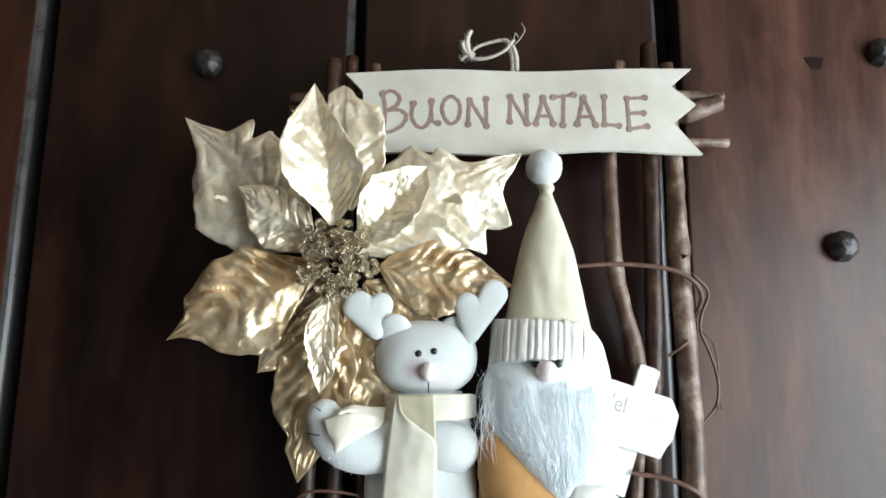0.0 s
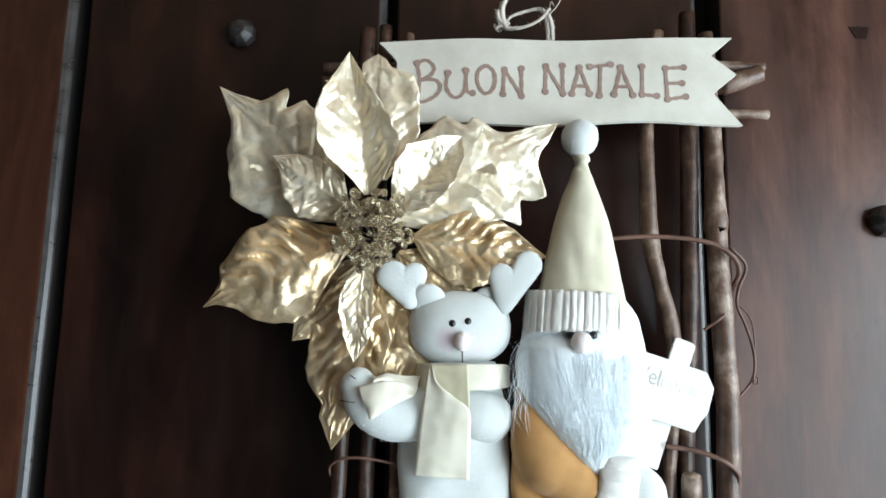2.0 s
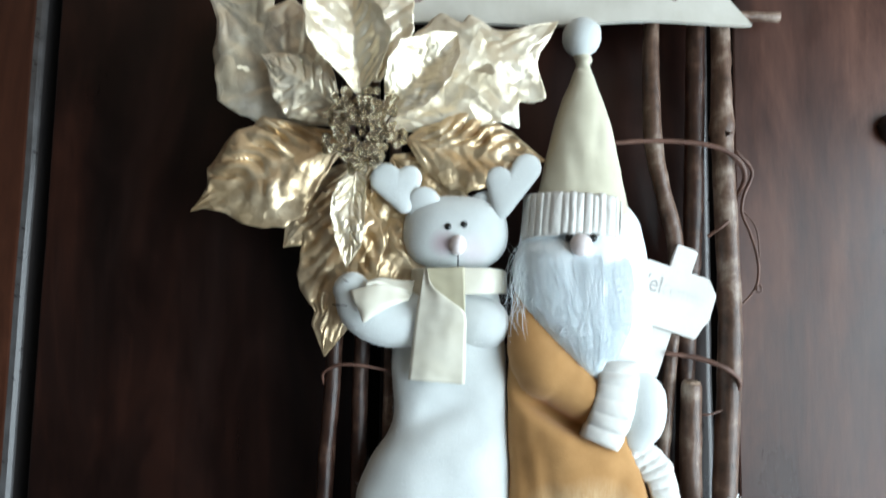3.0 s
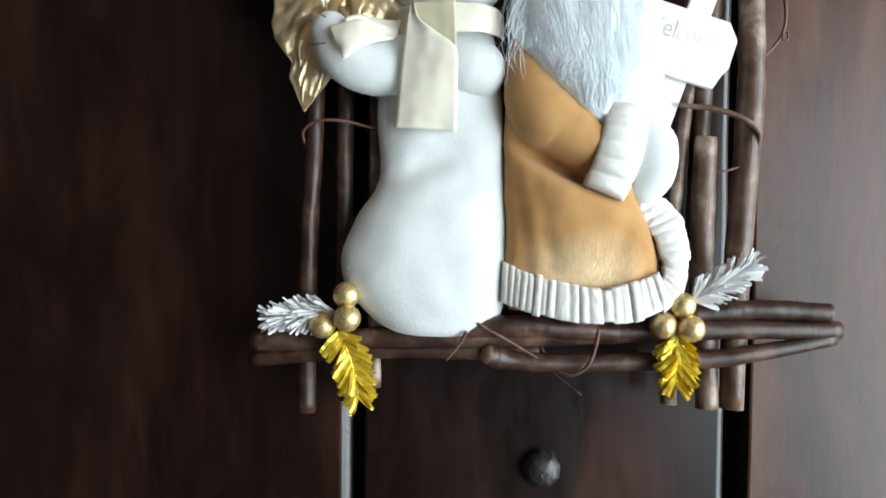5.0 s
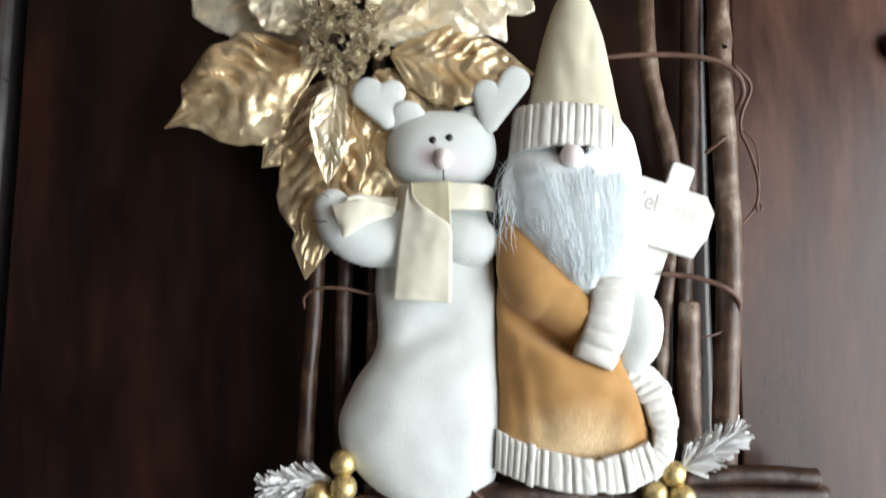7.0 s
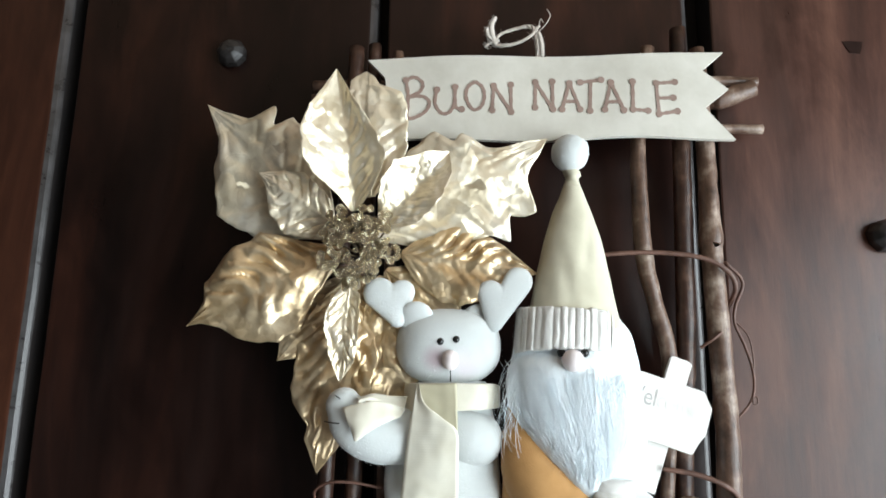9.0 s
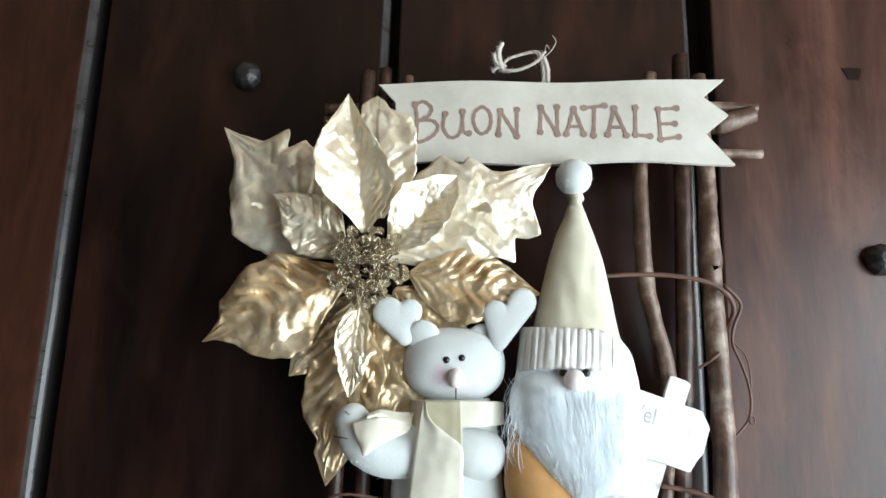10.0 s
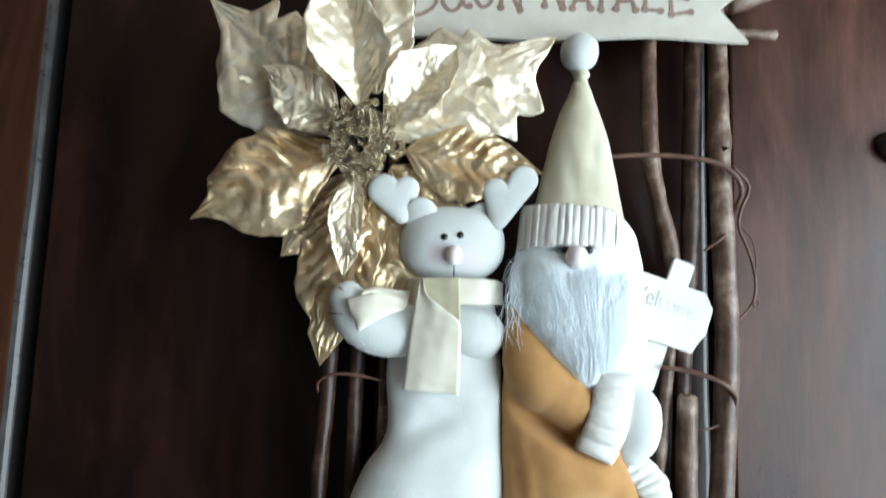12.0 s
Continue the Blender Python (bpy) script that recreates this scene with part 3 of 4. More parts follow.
def letter(char, strokes, dots):
    """One painted capital: pen strokes that end in round dots, in the letterer's own units."""
    def place(p):
        return Vector((2.556e-4 * p[0] - 0.128, 0, 1.8806 - 2.694e-4 * p[1]))

    def lie(p):
        return SIGN_Y + 0.0012 * math.sin((p.x + 0.067) / 0.285 * 13 + 1) - 0.0005

    bm = bmesh.new()
    for s in strokes:
        rows = spline(s, 7 * len(s))
        vs = []
        for i, r in enumerate(rows):
            a, b = rows[max(i - 1, 0)], rows[min(i + 1, len(rows) - 1)]
            d = (place(b) - place(a)).normalized()
            side = Vector((-d.z, 0, d.x)) * 0.00135 * (1 + 0.15 * math.sin(i * 1.3))
            q = place(r)
            vs.append([bm.verts.new((p.x, lie(p) + yy, p.z)) for p, yy in ((q + side, 0), (q - side, 0), (q - side, 0.0007), (q + side, 0.0007))])
        for a, b in zip(vs, vs[1:]):
            for k in range(4):
                bm.faces.new((a[k], a[(k + 1) % 4], b[(k + 1) % 4], b[k]))
        bm.faces.new(vs[0][::-1])
        bm.faces.new(vs[-1])
    for d in dots:
        c = place(d)
        r = 0.0027
        rings = [[Vector((c.x + r * math.cos(g * math.pi / 8), lie(c) - 0.00012 + yy, c.z + r * math.sin(g * math.pi / 8))) for g in range(16)] for yy in (0.0008, 0)]
        skin(bm, rings)
    bmesh.ops.recalc_face_normals(bm, faces=bm.faces)
    return part("letter", bm, INK, sign, "brown painted capital letter " + char, smooth=False)


letter("B", [((358, 265), (366, 320), (362, 386)), ((358, 265), (385, 256), (410, 276), (402, 302), (370, 318)), ((370, 318), (412, 318), (432, 338), (420, 365), (388, 384), (362, 388))], [(358, 265)])
letter("U", [((455, 297), (449, 340), (470, 372), (495, 368), (509, 340), (511, 290)), ((511, 330), (514, 354), (531, 360))], [(455, 297), (511, 290), (531, 360)])
letter("O", [((573, 272), (549, 292), (546, 328), (566, 360), (590, 352), (601, 322), (595, 290), (573, 272))], [])
letter("N", [((630, 285), (625, 362)), ((630, 285), (683, 366)), ((683, 366), (683, 280))], [(630, 285), (625, 362), (683, 366), (683, 280)])
letter("N", [((760, 270), (757, 350)), ((760, 270), (812, 355)), ((812, 355), (812, 267))], [(760, 270), (757, 350), (812, 355), (812, 267)])
letter("A", [((865, 272), (840, 355)), ((865, 272), (895, 355)), ((848, 330), (885, 330))], [(865, 272), (840, 355), (895, 355)])
letter("T", [((898, 270), (962, 263)), ((930, 268), (925, 360))], [(898, 270), (962, 263), (925, 360)])
letter("A", [((992, 272), (970, 357)), ((992, 272), (1027, 360)), ((978, 333), (1015, 333))], [(992, 272), (970, 357), (1027, 360)])
letter("L", [((1058, 270), (1055, 358)), ((1055, 358), (1100, 362))], [(1058, 270), (1055, 358), (1100, 362)])
letter("E", [((1130, 275), (1133, 372)), ((1130, 275), (1188, 270)), ((1132, 322), (1180, 320)), ((1133, 372), (1190, 362))], [(1130, 275), (1133, 372), (1188, 270), (1180, 320), (1190, 362)])

# ---- twine loop from which it hangs ----
loop = thing("twine_loop", (0.06, 0.545, 1.835), "knotted loop of frayed hemp twine above the banner", "twine")


def strand(pts, r, name, label=""):
    bm = bmesh.new()
    rows = spline(pts, 50)
    for ph in (0, 2.1, 4.2):
        tw = [(p[0] + r * 0.55 * math.cos(ph + i * 0.75), p[1] + r * 0.55 * math.sin(ph + i * 0.75), p[2] + r * 0.4 * math.sin(ph + i * 0.75 + 1), r * 0.62) for i, p in enumerate(rows)]
        tube(bm, tw, 100, 6, 0, None, 1.0, 0.2, ph)
    for k in range(70):
        q = Vector(random.choice(rows)[:3])
        d = Vector((random.uniform(-1, 1), random.uniform(-0.6, 0.2), random.uniform(-1, 1))) * 0.004
        tube(bm, [(*q, 0.00018), (*(q + d * 0.6 + Vector((0, 0, 0.0006))), 0.00014), (*(q + d), 0.00008)], 4, 3)
    return part(name, bm, TWINE, loop, label)


strand(((0.071, 0.541, 1.834), (0.0705, 0.540, 1.848), (0.069, 0.541, 1.862), (0.063, 0.543, 1.8675), (0.050, 0.545, 1.8655), (0.040, 0.545, 1.861), (0.0345, 0.544, 1.852), (0.042, 0.541, 1.8485), (0.054, 0.540, 1.8505), (0.065, 0.540, 1.857), (0.0715, 0.541, 1.866)), 0.0019, "loop")
strand(((0.074, 0.540, 1.838), (0.0735, 0.539, 1.850), (0.071, 0.540, 1.860)), 0.0018, "upright_cord")
strand(((0.0365, 0.543, 1.850), (0.033, 0.540, 1.857), (0.0325, 0.539, 1.866), (0.035, 0.540, 1.873)), 0.0021, "frayed_end", "frayed end of the twine")
strand(((0.038, 0.542, 1.853), (0.031, 0.540, 1.855), (0.0285, 0.539, 1.861), (0.030, 0.540, 1.8645)), 0.0017, "frayed_end")
strand(((0.036, 0.542, 1.853), (0.030, 0.541, 1.850), (0.0275, 0.541, 1.8475)), 0.0010, "frayed_end")
bm = bmesh.new()
tube(bm, [(0.0725, 0.540, 1.862, 0.0004), (0.0775, 0.539, 1.867, 0.0004), (0.0815, 0.539, 1.875, 0.0004), (0.079, 0.540, 1.882, 0.0003)], 20, 5)
tube(bm, [(0.0715, 0.540, 1.864, 0.0003), (0.0735, 0.539, 1.872, 0.0003), (0.076, 0.540, 1.869, 0.0003)], 16, 5)
part("loose_fibre", bm, TWINE, loop)

# ---- the gold poinsettia ----
flower = thing("poinsettia", (-0.065, 0.525, 1.665), "large artificial poinsettia with crinkled champagne and gold foil petals", "artificial flower")


LEAF = ((0.06, 0.30), (0.15, 0.58), (0.3, 0.88), (0.48, 1.0), (0.64, 0.90), (0.8, 0.58), (0.92, 0.22))
RAGGED = ((0.08, 0.40), (0.2, 0.75), (0.30, 1.0), (0.35, 0.80), (0.48, 0.98), (0.54, 0.74), (0.68, 0.86), (0.74, 0.50), (0.84, 0.48), (0.90, 0.20))


def petal(base, tip, left, right, mat, fold=(0.2, 0.2), ripple=0.0016, veins=9, crisp=(1.0, 1.0), bend=0.004, seed=0, curl=0.0, sag=0.0):
    """One foil petal: left and right give its half widths in millimetres on the way from base to tip.
    It is folded along its midrib, pinched across by uneven veins and crumpled; curl turns its rim back."""
    b, t = Vector(base), Vector(tip)
    length = (t - b).length
    way = (t - b).normalized()
    side = way.cross(Vector((0, -1, 0))).normalized()
    out = side.cross(way).normalized()
    if out.y > 0:
        out = -out
    fine = np.linspace(0, 1, 241)
    rims = []
    for stops in (left, right):
        k = [(0.0, 2.5)] + list(stops) + [(1.0, 0.0)]
        w = np.interp(fine, [p[0] for p in k], [p[1] for p in k]) / 1000
        w = np.convolve(np.pad(w, 2, mode="edge"), np.ones(5) / 5, mode="valid")
        w[-1] = 0.0
        rims.append(w)

    def surf(u, v):
        s = v * 2 - 1
        a = abs(s)
        one = 1 if s > 0 else 0
        w = float(np.interp(u, fine, rims[one]))
        w *= 1 + 0.05 * noise.noise(Vector((u * 16, seed * 3.1, one * 9)))
        q = b + way * (u * length) + side * (s * w + sag * math.sin(math.pi * u) * length)
        ends = min(1.0, 3 * (1 - u)) * min(1.0, 6 * u)
        h = -fold[one] * a * w + bend * math.sin(math.pi * u) - curl * w * a ** 3
        ph = u * veins - a * veins * 0.24 + 0.4 * noise.noise(Vector((u * 5, s * 2.5, seed * 2.3)))
        near = abs(2 * (ph % 1.0) - 1)
        pinch = -1.3 * math.exp(-((1 - near) / 0.22) ** 2) if mat is CHAMPAGNE else 1 - 2.2 * near ** 1.6
        patch = max(0.15, min(1.0, 0.6 + 1.6 * noise.noise(Vector((u * 3.2 + seed, s * 1.6, 7.7)))))
        h += ripple * pinch * patch * crisp[one] * min(1, a * 3.0) * (1 - 0.85 * a ** 3) * ends
        h += 0.0034 * noise.noise(Vector((u * 2.4 + seed, s * 1.3, seed * 1.7))) * ends
        h -= 0.0020 * abs(noise.noise(Vector((u * 5 + seed, s * 2.2, 2.2)))) * ends
        h += 0.0009 * abs(noise.noise(Vector((u * 11 - seed, s * 4.5, 5.2)))) * ends
        h += 0.0030 * a ** 3 * noise.noise(Vector((u * 9, one * 5.0, seed * 0.9))) * ends
        h += 0.0026 * abs(noise.noise(Vector((u * 3.5 + s * 1.2 + seed, s * 1.8 - u * 2, 8.8)))) * ends
        h += 0.0010 * math.exp(-(a / 0.05) ** 2) * (1 - u)
        return q + out * h

    bm = bmesh.new()
    sheet(bm, surf, 110, 36, 0.0003)
    return part("petal", bm, mat, flower)


def leaf(half, shape=LEAF):
    return tuple((u, w * half) for u, w in shape)


# large jagged petals behind
petal((-0.0860, 0.5240, 1.6790), (-0.1910, 0.5210, 1.7850), ((0.17, 26.4), (0.315, 44.6), (0.414, 49.6), (0.52, 52.8), (0.59, 43.7), (0.726, 30.9), (0.76, 19.6), (0.817, 11.8), (0.89, 6.83)),
      ((0.2, 22.8), (0.49, 38.2), (0.56, 41), (0.63, 41), (0.655, 24), (0.7, 34.6), (0.737, 37), (0.774, 15.5), (0.91, 5)), CHAMPAGNE, (0.10, -0.12), 0.0016, 7, (0.8, 0.8), 0.004, 1, 0.10)
petal((-0.0600, 0.5200, 1.7100), (-0.0670, 0.5170, 1.8120), ((0.1, 6.83), (0.4, 13.7), (0.8, 14.6), (0.93, 12.7), (0.97, 6.83)),
      ((0.2, 20.5), (0.33, 29.6), (0.7, 30.9), (0.8, 26.4), (0.88, 10), (0.95, 6.37)), CHAMPAGNE, (0.05, -0.10), 0.0014, 6, (0.8, 0.8), 0.004, 2, 0.05)
petal((-0.0590, 0.5220, 1.6790), (0.0730, 0.5150, 1.7560), ((0.15, 20.5), (0.36, 42.3), (0.48, 47.3), (0.53, 46.9), (0.583, 33), (0.64, 36), (0.68, 27.3), (0.705, 17.7), (0.758, 11.8), (0.877, 6.83)),
      ((0.15, 20.5), (0.4, 38.7), (0.5, 43.2), (0.58, 55.5), (0.64, 36), (0.7, 44), (0.77, 46), (0.8, 20), (0.84, 14), (0.92, 8)), CHAMPAGNE, (-0.10, 0.06), 0.0018, 7, (1.0, 0.8), 0.004, 3, 0.10)
petal((-0.072, 0.528, 1.772), (-0.110, 0.528, 1.795), leaf(8), leaf(7), CHAMPAGNE, (0.05, 0.05), 0.0010, 6, (1, 1), 0.002, 16)
petal((-0.070, 0.527, 1.650), (-0.126, 0.531, 1.588), leaf(24), leaf(22), GOLD, (0.10, 0.10), 0.0014, 6, (1, 1), 0.002, 4)
petal((-0.0750, 0.5250, 1.6480), (-0.0930, 0.5310, 1.5100), ((0.2, 22.8), (0.4, 31.9), (0.6, 27.3), (0.8, 17.3)),
      ((0.15, 20.5), (0.36, 34.6), (0.4, 29.1), (0.52, 29.1), (0.6, 30), (0.67, 26.8), (0.74, 17.3), (0.77, 12.7), (0.845, 13.2), (0.9, 8.19)), GOLD, (-0.08, 0.10), 0.0024, 9, (1, 1), 0.003, 5, 0.05)
petal((-0.062, 0.525, 1.650), (-0.045, 0.531, 1.535), leaf(36, RAGGED), leaf(34, RAGGED), GOLD, (-0.08, -0.08), 0.0026, 8, (1, 1), 0.003, 6)
petal((-0.055, 0.526, 1.650), (-0.010, 0.531, 1.570), leaf(28, RAGGED), leaf(28), GOLD, (-0.05, -0.05), 0.0022, 8, (1, 1), 0.002, 18)
petal((-0.048, 0.525, 1.655), (0.012, 0.528, 1.612), leaf(22), leaf(22), GOLD, (0.05, 0.05), 0.0016, 6, (1, 1), 0.002, 7)
# smooth petals in front
petal((-0.0750, 0.5150, 1.6680), (-0.1890, 0.5160, 1.6110), ((0.2, 15), (0.38, 30.9), (0.45, 36.4), (0.57, 38.7), (0.69, 32.3), (0.77, 23.7), (0.825, 12.3), (0.92, 2.73)),
      ((0.22, 21.4), (0.325, 33.2), (0.415, 39.1), (0.6, 38.2), (0.665, 35), (0.74, 27.3), (0.82, 23.2), (0.85, 10.9), (0.9, 5.92)), GOLD, (-0.10, -0.16), 0.0034, 8, (0.5, 1.3), 0.005, 8, 0.25)
petal((-0.0700, 0.5070, 1.6950), (-0.0860, 0.4940, 1.8020), ((0.1, 9.1), (0.27, 24.6), (0.37, 28.7), (0.56, 28.2), (0.72, 20.5), (0.89, 7.74)),
      ((0.1, 14.1), (0.17, 20.5), (0.31, 29.1), (0.43, 25.5), (0.6, 18.7), (0.77, 9.55), (0.89, 5)), CHAMPAGNE, (-0.75, -0.58), 0.0011, 11, (0.6, 1.3), 0.004, 9)
petal((-0.0490, 0.5080, 1.6830), (-0.0010, 0.5030, 1.7400), ((0.08, 9.1), (0.3, 20), (0.55, 22.3), (0.87, 9.1)),
      ((0.07, 9.55), (0.24, 19.6), (0.58, 21.4), (0.83, 13.7)), CHAMPAGNE, (-0.65, -0.45), 0.0011, 9, (0.7, 1.1), 0.004, 10)
petal((-0.0360, 0.5180, 1.6660), (0.0645, 0.5200, 1.6520), ((0.08, 11.4), (0.21, 17.7), (0.32, 27.3), (0.53, 26.8), (0.72, 17.7), (0.9, 5.92)),
      ((0.1, 15.9), (0.3, 30), (0.48, 31.4), (0.65, 25.5), (0.83, 6.37)), GOLD, (0.10, -0.10), 0.0040, 9, (1.2, 0.25), 0.003, 11, 0.15)
petal((-0.0870, 0.5120, 1.6870), (-0.1430, 0.5090, 1.7250), ((0.1, 18.2), (0.34, 26.8), (0.615, 20.5), (0.84, 5.46)),
      ((0.1, 11.4), (0.26, 15.9), (0.57, 18.7), (0.82, 10)), CHAMPAGNE, (-0.12, -0.12), 0.0026, 7, (1.0, 1.0), 0.004, 12, 0.2)
petal((-0.0720, 0.5120, 1.6420), (-0.0770, 0.5150, 1.5730), ((0.1, 8.19), (0.3, 10), (0.6, 10.9), (0.8, 9.1)),
      ((0.1, 8.19), (0.3, 13.7), (0.5, 13.7), (0.8, 7.28)), CHAMPAGNE, (-0.30, -0.35), 0.0022, 7, (1.0, 1.0), 0.003, 13)

bead_mesh = bpy.data.meshes.new("bead")
bm = bmesh.new()
bmesh.ops.create_icosphere(bm, subdivisions=1, radius=1.0)
bm.to_mesh(bead_mesh)
bm.free()
bead_mesh.materials.append(BEAD)
rng = random.Random(4)
for c in range(17):
    g = c * 2.4
    rad = 0.0275 * math.sqrt((c + 0.4) / 17)
    cx, cz = rad * math.cos(g) - 0.002, rad * math.sin(g) + 0.003
    for k in range(12):
        ob = new("bead", bead_mesh)
        ob.parent = flower
        d = Vector((rng.gauss(0, 1), rng.gauss(0, 1), rng.gauss(0, 1))).normalized() * 0.0060
        ob.location = (cx + d.x, -0.031 + d.y - 0.004 * rng.random() + rad * 0.25, cz + d.z)
        s = rng.uniform(0.0023, 0.0039)
        ob.scale = (s, s, s)
        ob.rotation_euler = (rng.random() * 6, rng.random() * 6, rng.random() * 6)
for c in range(17):
    g = c * 2.4
    rad = 0.0275 * math.sqrt((c + 0.4) / 17)
    bm = bmesh.new()
    tube(bm, [(-0.065 + 0.3 * rad * math.cos(g), 0.522, 1.665 + 0.3 * rad * math.sin(g), 0.0007), (-0.065 + rad * math.cos(g), 0.496 + rad * 0.25, 1.665 + rad * math.sin(g), 0.0009)], 6, 6)
    part("stamen", bm, STEM, flower)

def felt_pad(bm, centre, limbs, thick, mat=0):
    """A flat padded felt shape: the union of a few tapering limbs, seen from the front."""
    cx, cy, cz = centre

    def inside(x, z):
        for ax, az, ar, bx, bz, br in limbs:
            dx, dz = bx - ax, bz - az
            t = min(1.0, max(0.0, ((x - ax) * dx + (z - az) * dz) / (dx * dx + dz * dz)))
            if math.hypot(x - ax - t * dx, z - az - t * dz) <= ar + t * (br - ar):
                return True
        return False

    n, reach = 72, []
    for k in range(n):
        g, r = 2 * math.pi * k / n, 0.002
        while r < 0.04 and (inside(cx + r * math.cos(g), cz + r * math.sin(g)) or r < 0.003):
            r += 0.0002
        reach.append(r)
    reach = [(reach[k - 1] + 2 * reach[k] + reach[(k + 1) % n]) / 4 for k in range(n)]
    rings = []
    for q, side in [(s, -1) for s in (0.05, 0.4, 0.7, 0.88, 0.97, 1.0)] + [(s, 1) for s in (0.97, 0.88, 0.7, 0.4, 0.05)]:
        y = cy + side * thick * math.sqrt(max(0.0, 1 - q ** 4))
        rings.append([Vector((cx + reach[k] * q * math.cos(2 * math.pi * k / n), y, cz + reach[k] * q * math.sin(2 * math.pi * k / n))) for k in range(n)])
    skin(bm, rings, mat)


def fuzz(bm, wanted, count, length, seed):
    """Short loose fibres that stand off a plush surface."""
    r = random.Random(seed)
    bm.normal_update()
    faces = [f for f in bm.faces if f.material_index in wanted and f.normal.y < 0.35]
    areas = np.cumsum([f.calc_area() for f in faces])
    spots = []
    for k in range(count):
        f = faces[int(np.searchsorted(areas, r.random() * areas[-1]))]
        spots.append((f.calc_center_median(), f.normal.copy(), f.material_index))
    for q, n, m in spots:
        d = (n + Vector((r.gauss(0, 0.7), r.gauss(0, 0.5), r.gauss(0, 0.7)))).normalized()
        q = q + Vector((r.uniform(-1, 1), 0, r.uniform(-1, 1))) * 0.001 - n * 0.0003
        e = q + d * length * r.uniform(0.5, 1.2)
        tube(bm, [(*q, 0.00012), (*e, 0.00005)], 1, 3, m)


# ---- plush reindeer, one mesh ----
def reindeer():
    bm = bmesh.new()
    yc = 0.532
    loft(bm, ((1.3655, -0.012, 0.012, 0.008), (1.369, -0.034, 0.026, 0.016), (1.380, -0.050, 0.035, 0.021), (1.397, -0.0640, 0.038, 0.025), (1.418, -0.0670, 0.0395, 0.026),
              (1.442, -0.058, 0.0385, 0.025), (1.460, -0.046, 0.0375, 0.022), (1.478, -0.0425, 0.037, 0.0185), (1.513, -0.0455, 0.036, 0.0165), (1.545, -0.038, 0.033, 0.016), (1.575, -0.022, 0.026, 0.014)),
         yc, 0, 70, 72, 0.25, 0.0011, 3.1, 0.85, ((-0.012, 1.474, 0.026, 0.010, 0.0045, 0.35), (0.010, 1.462, 0.020, 0.010, 0.0025, 0.3), (0.004, 1.405, 0.012, 0.022, 0.0015, 0.4)))
    # arms
    tube(bm, [(-0.012, 0.522, 1.545, 0.017), (-0.040, 0.518, 1.5360, 0.0185), (-0.063, 0.515, 1.543, 0.0175), (-0.0735, 0.514, 1.5580, 0.0125)], 26, 20, 0, None, 0.75, 0.03, 1, True)
    tube(bm, [(-0.005, 0.523, 1.544, 0.016), (0.012, 0.522, 1.5370, 0.0185), (0.021, 0.522, 1.5350, 0.0180)], 16, 20, 0, None, 0.75, 0.03, 2, True)
    # head, ears, antlers
    ball(bm, (-0.0010, 0.529, 1.5995), 1.0, 1, 44, 30, (0.0378, 0.0235, 0.0272), 0.015, 0.80)
    for pts in (((-0.0250, 0.5165, 1.614, 0.010), (-0.0235, 0.5145, 1.6195, 0.0122)), ((0.0205, 0.524, 1.611, 0.010), (0.0205, 0.522, 1.6190, 0.0120))):
        tube(bm, pts, 14, 22, 0, None, 0.28, 0.0, 0, True)
    felt_pad(bm, (-0.0425, 0.5155, 1.6300), ((-0.0375, 1.6170, 0.0055, -0.0510, 1.6360, 0.0116), (-0.0375, 1.6170, 0.0055, -0.0345, 1.6370, 0.0092)), 0.0036)
    felt_pad(bm, (0.0385, 0.5150, 1.6320), ((0.0315, 1.6140, 0.0055, 0.0490, 1.6455, 0.0106), (0.0315, 1.6140, 0.0055, 0.0290, 1.6370, 0.0094)), 0.0036)
    for x, z in ((-0.0065, 1.6012), (0.0045, 1.6028)):
        ball(bm, (x, 0.5072, z), 0.0029, 2)
    ball(bm, (0.0005, 0.5060, 1.5885), 1.0, 3, 18, 14, (0.0058, 0.0068, 0.0070))
    tube(bm, [(0.0006, 0.5068, 1.5815, 0.00055), (0.0008, 0.5085, 1.5738, 0.00055)], 6, 5, 2)
    tube(bm, [(-0.0845, 0.507, 1.5465, 0.0004), (-0.078, 0.5025, 1.5458, 0.0004), (-0.0735, 0.5005, 1.5455, 0.0004)], 8, 5, 2)
    tube(bm, [(-0.0775, 0.5025, 1.5640, 0.0004), (-0.0735, 0.5015, 1.5615, 0.0004)], 5, 5, 2)
    bmesh.ops.recalc_face_normals(bm, faces=bm.faces)
    fuzz(bm, (0, 1), 3500, 0.0017, 5)
    ob = part("plush_reindeer", bm, (PLUSH, FACE, BLACK, NOSE), None, offset=False)
    return tagged(ob, "white plush reindeer doll with felt antlers, bead eyes and pink nose", "plush doll")


def origin_to(ob, p):
    ob.data.transform(Matrix.Translation(-Vector(p)))
    ob.location = p
    return ob


origin_to(reindeer(), (0.0, 0.523, 1.366))

# ---- its ribbon scarf ----
scarf = thing("ribbon_scarf", (0.0, 0.505, 1.496), "cream ribbed ribbon tied as a scarf round the reindeer's neck", "scarf")


def ribbon(rows, name, wave=0.0, thick=0.0007, label="", n=24, m=14, shaded=False):
    """A ribbon between two edges; rows of left x, y, z and right x, y, z."""
    def surf(u, v):
        i = min(int(round(u * n)), n)
        r = table[i]
        p = Vector(r[:3]).lerp(Vector(r[3:]), v)
        p.y += wave * math.sin(v * 5 + u * 3) + 0.0008 * noise.noise(p * 120)
        return p

    table = spline(rows, n)
    bm = bmesh.new()
    sheet(bm, surf, n, m, thick)
    return part(name, bm, SHADED_RIBBON_BACK if shaded else RIBBON, scarf, label)


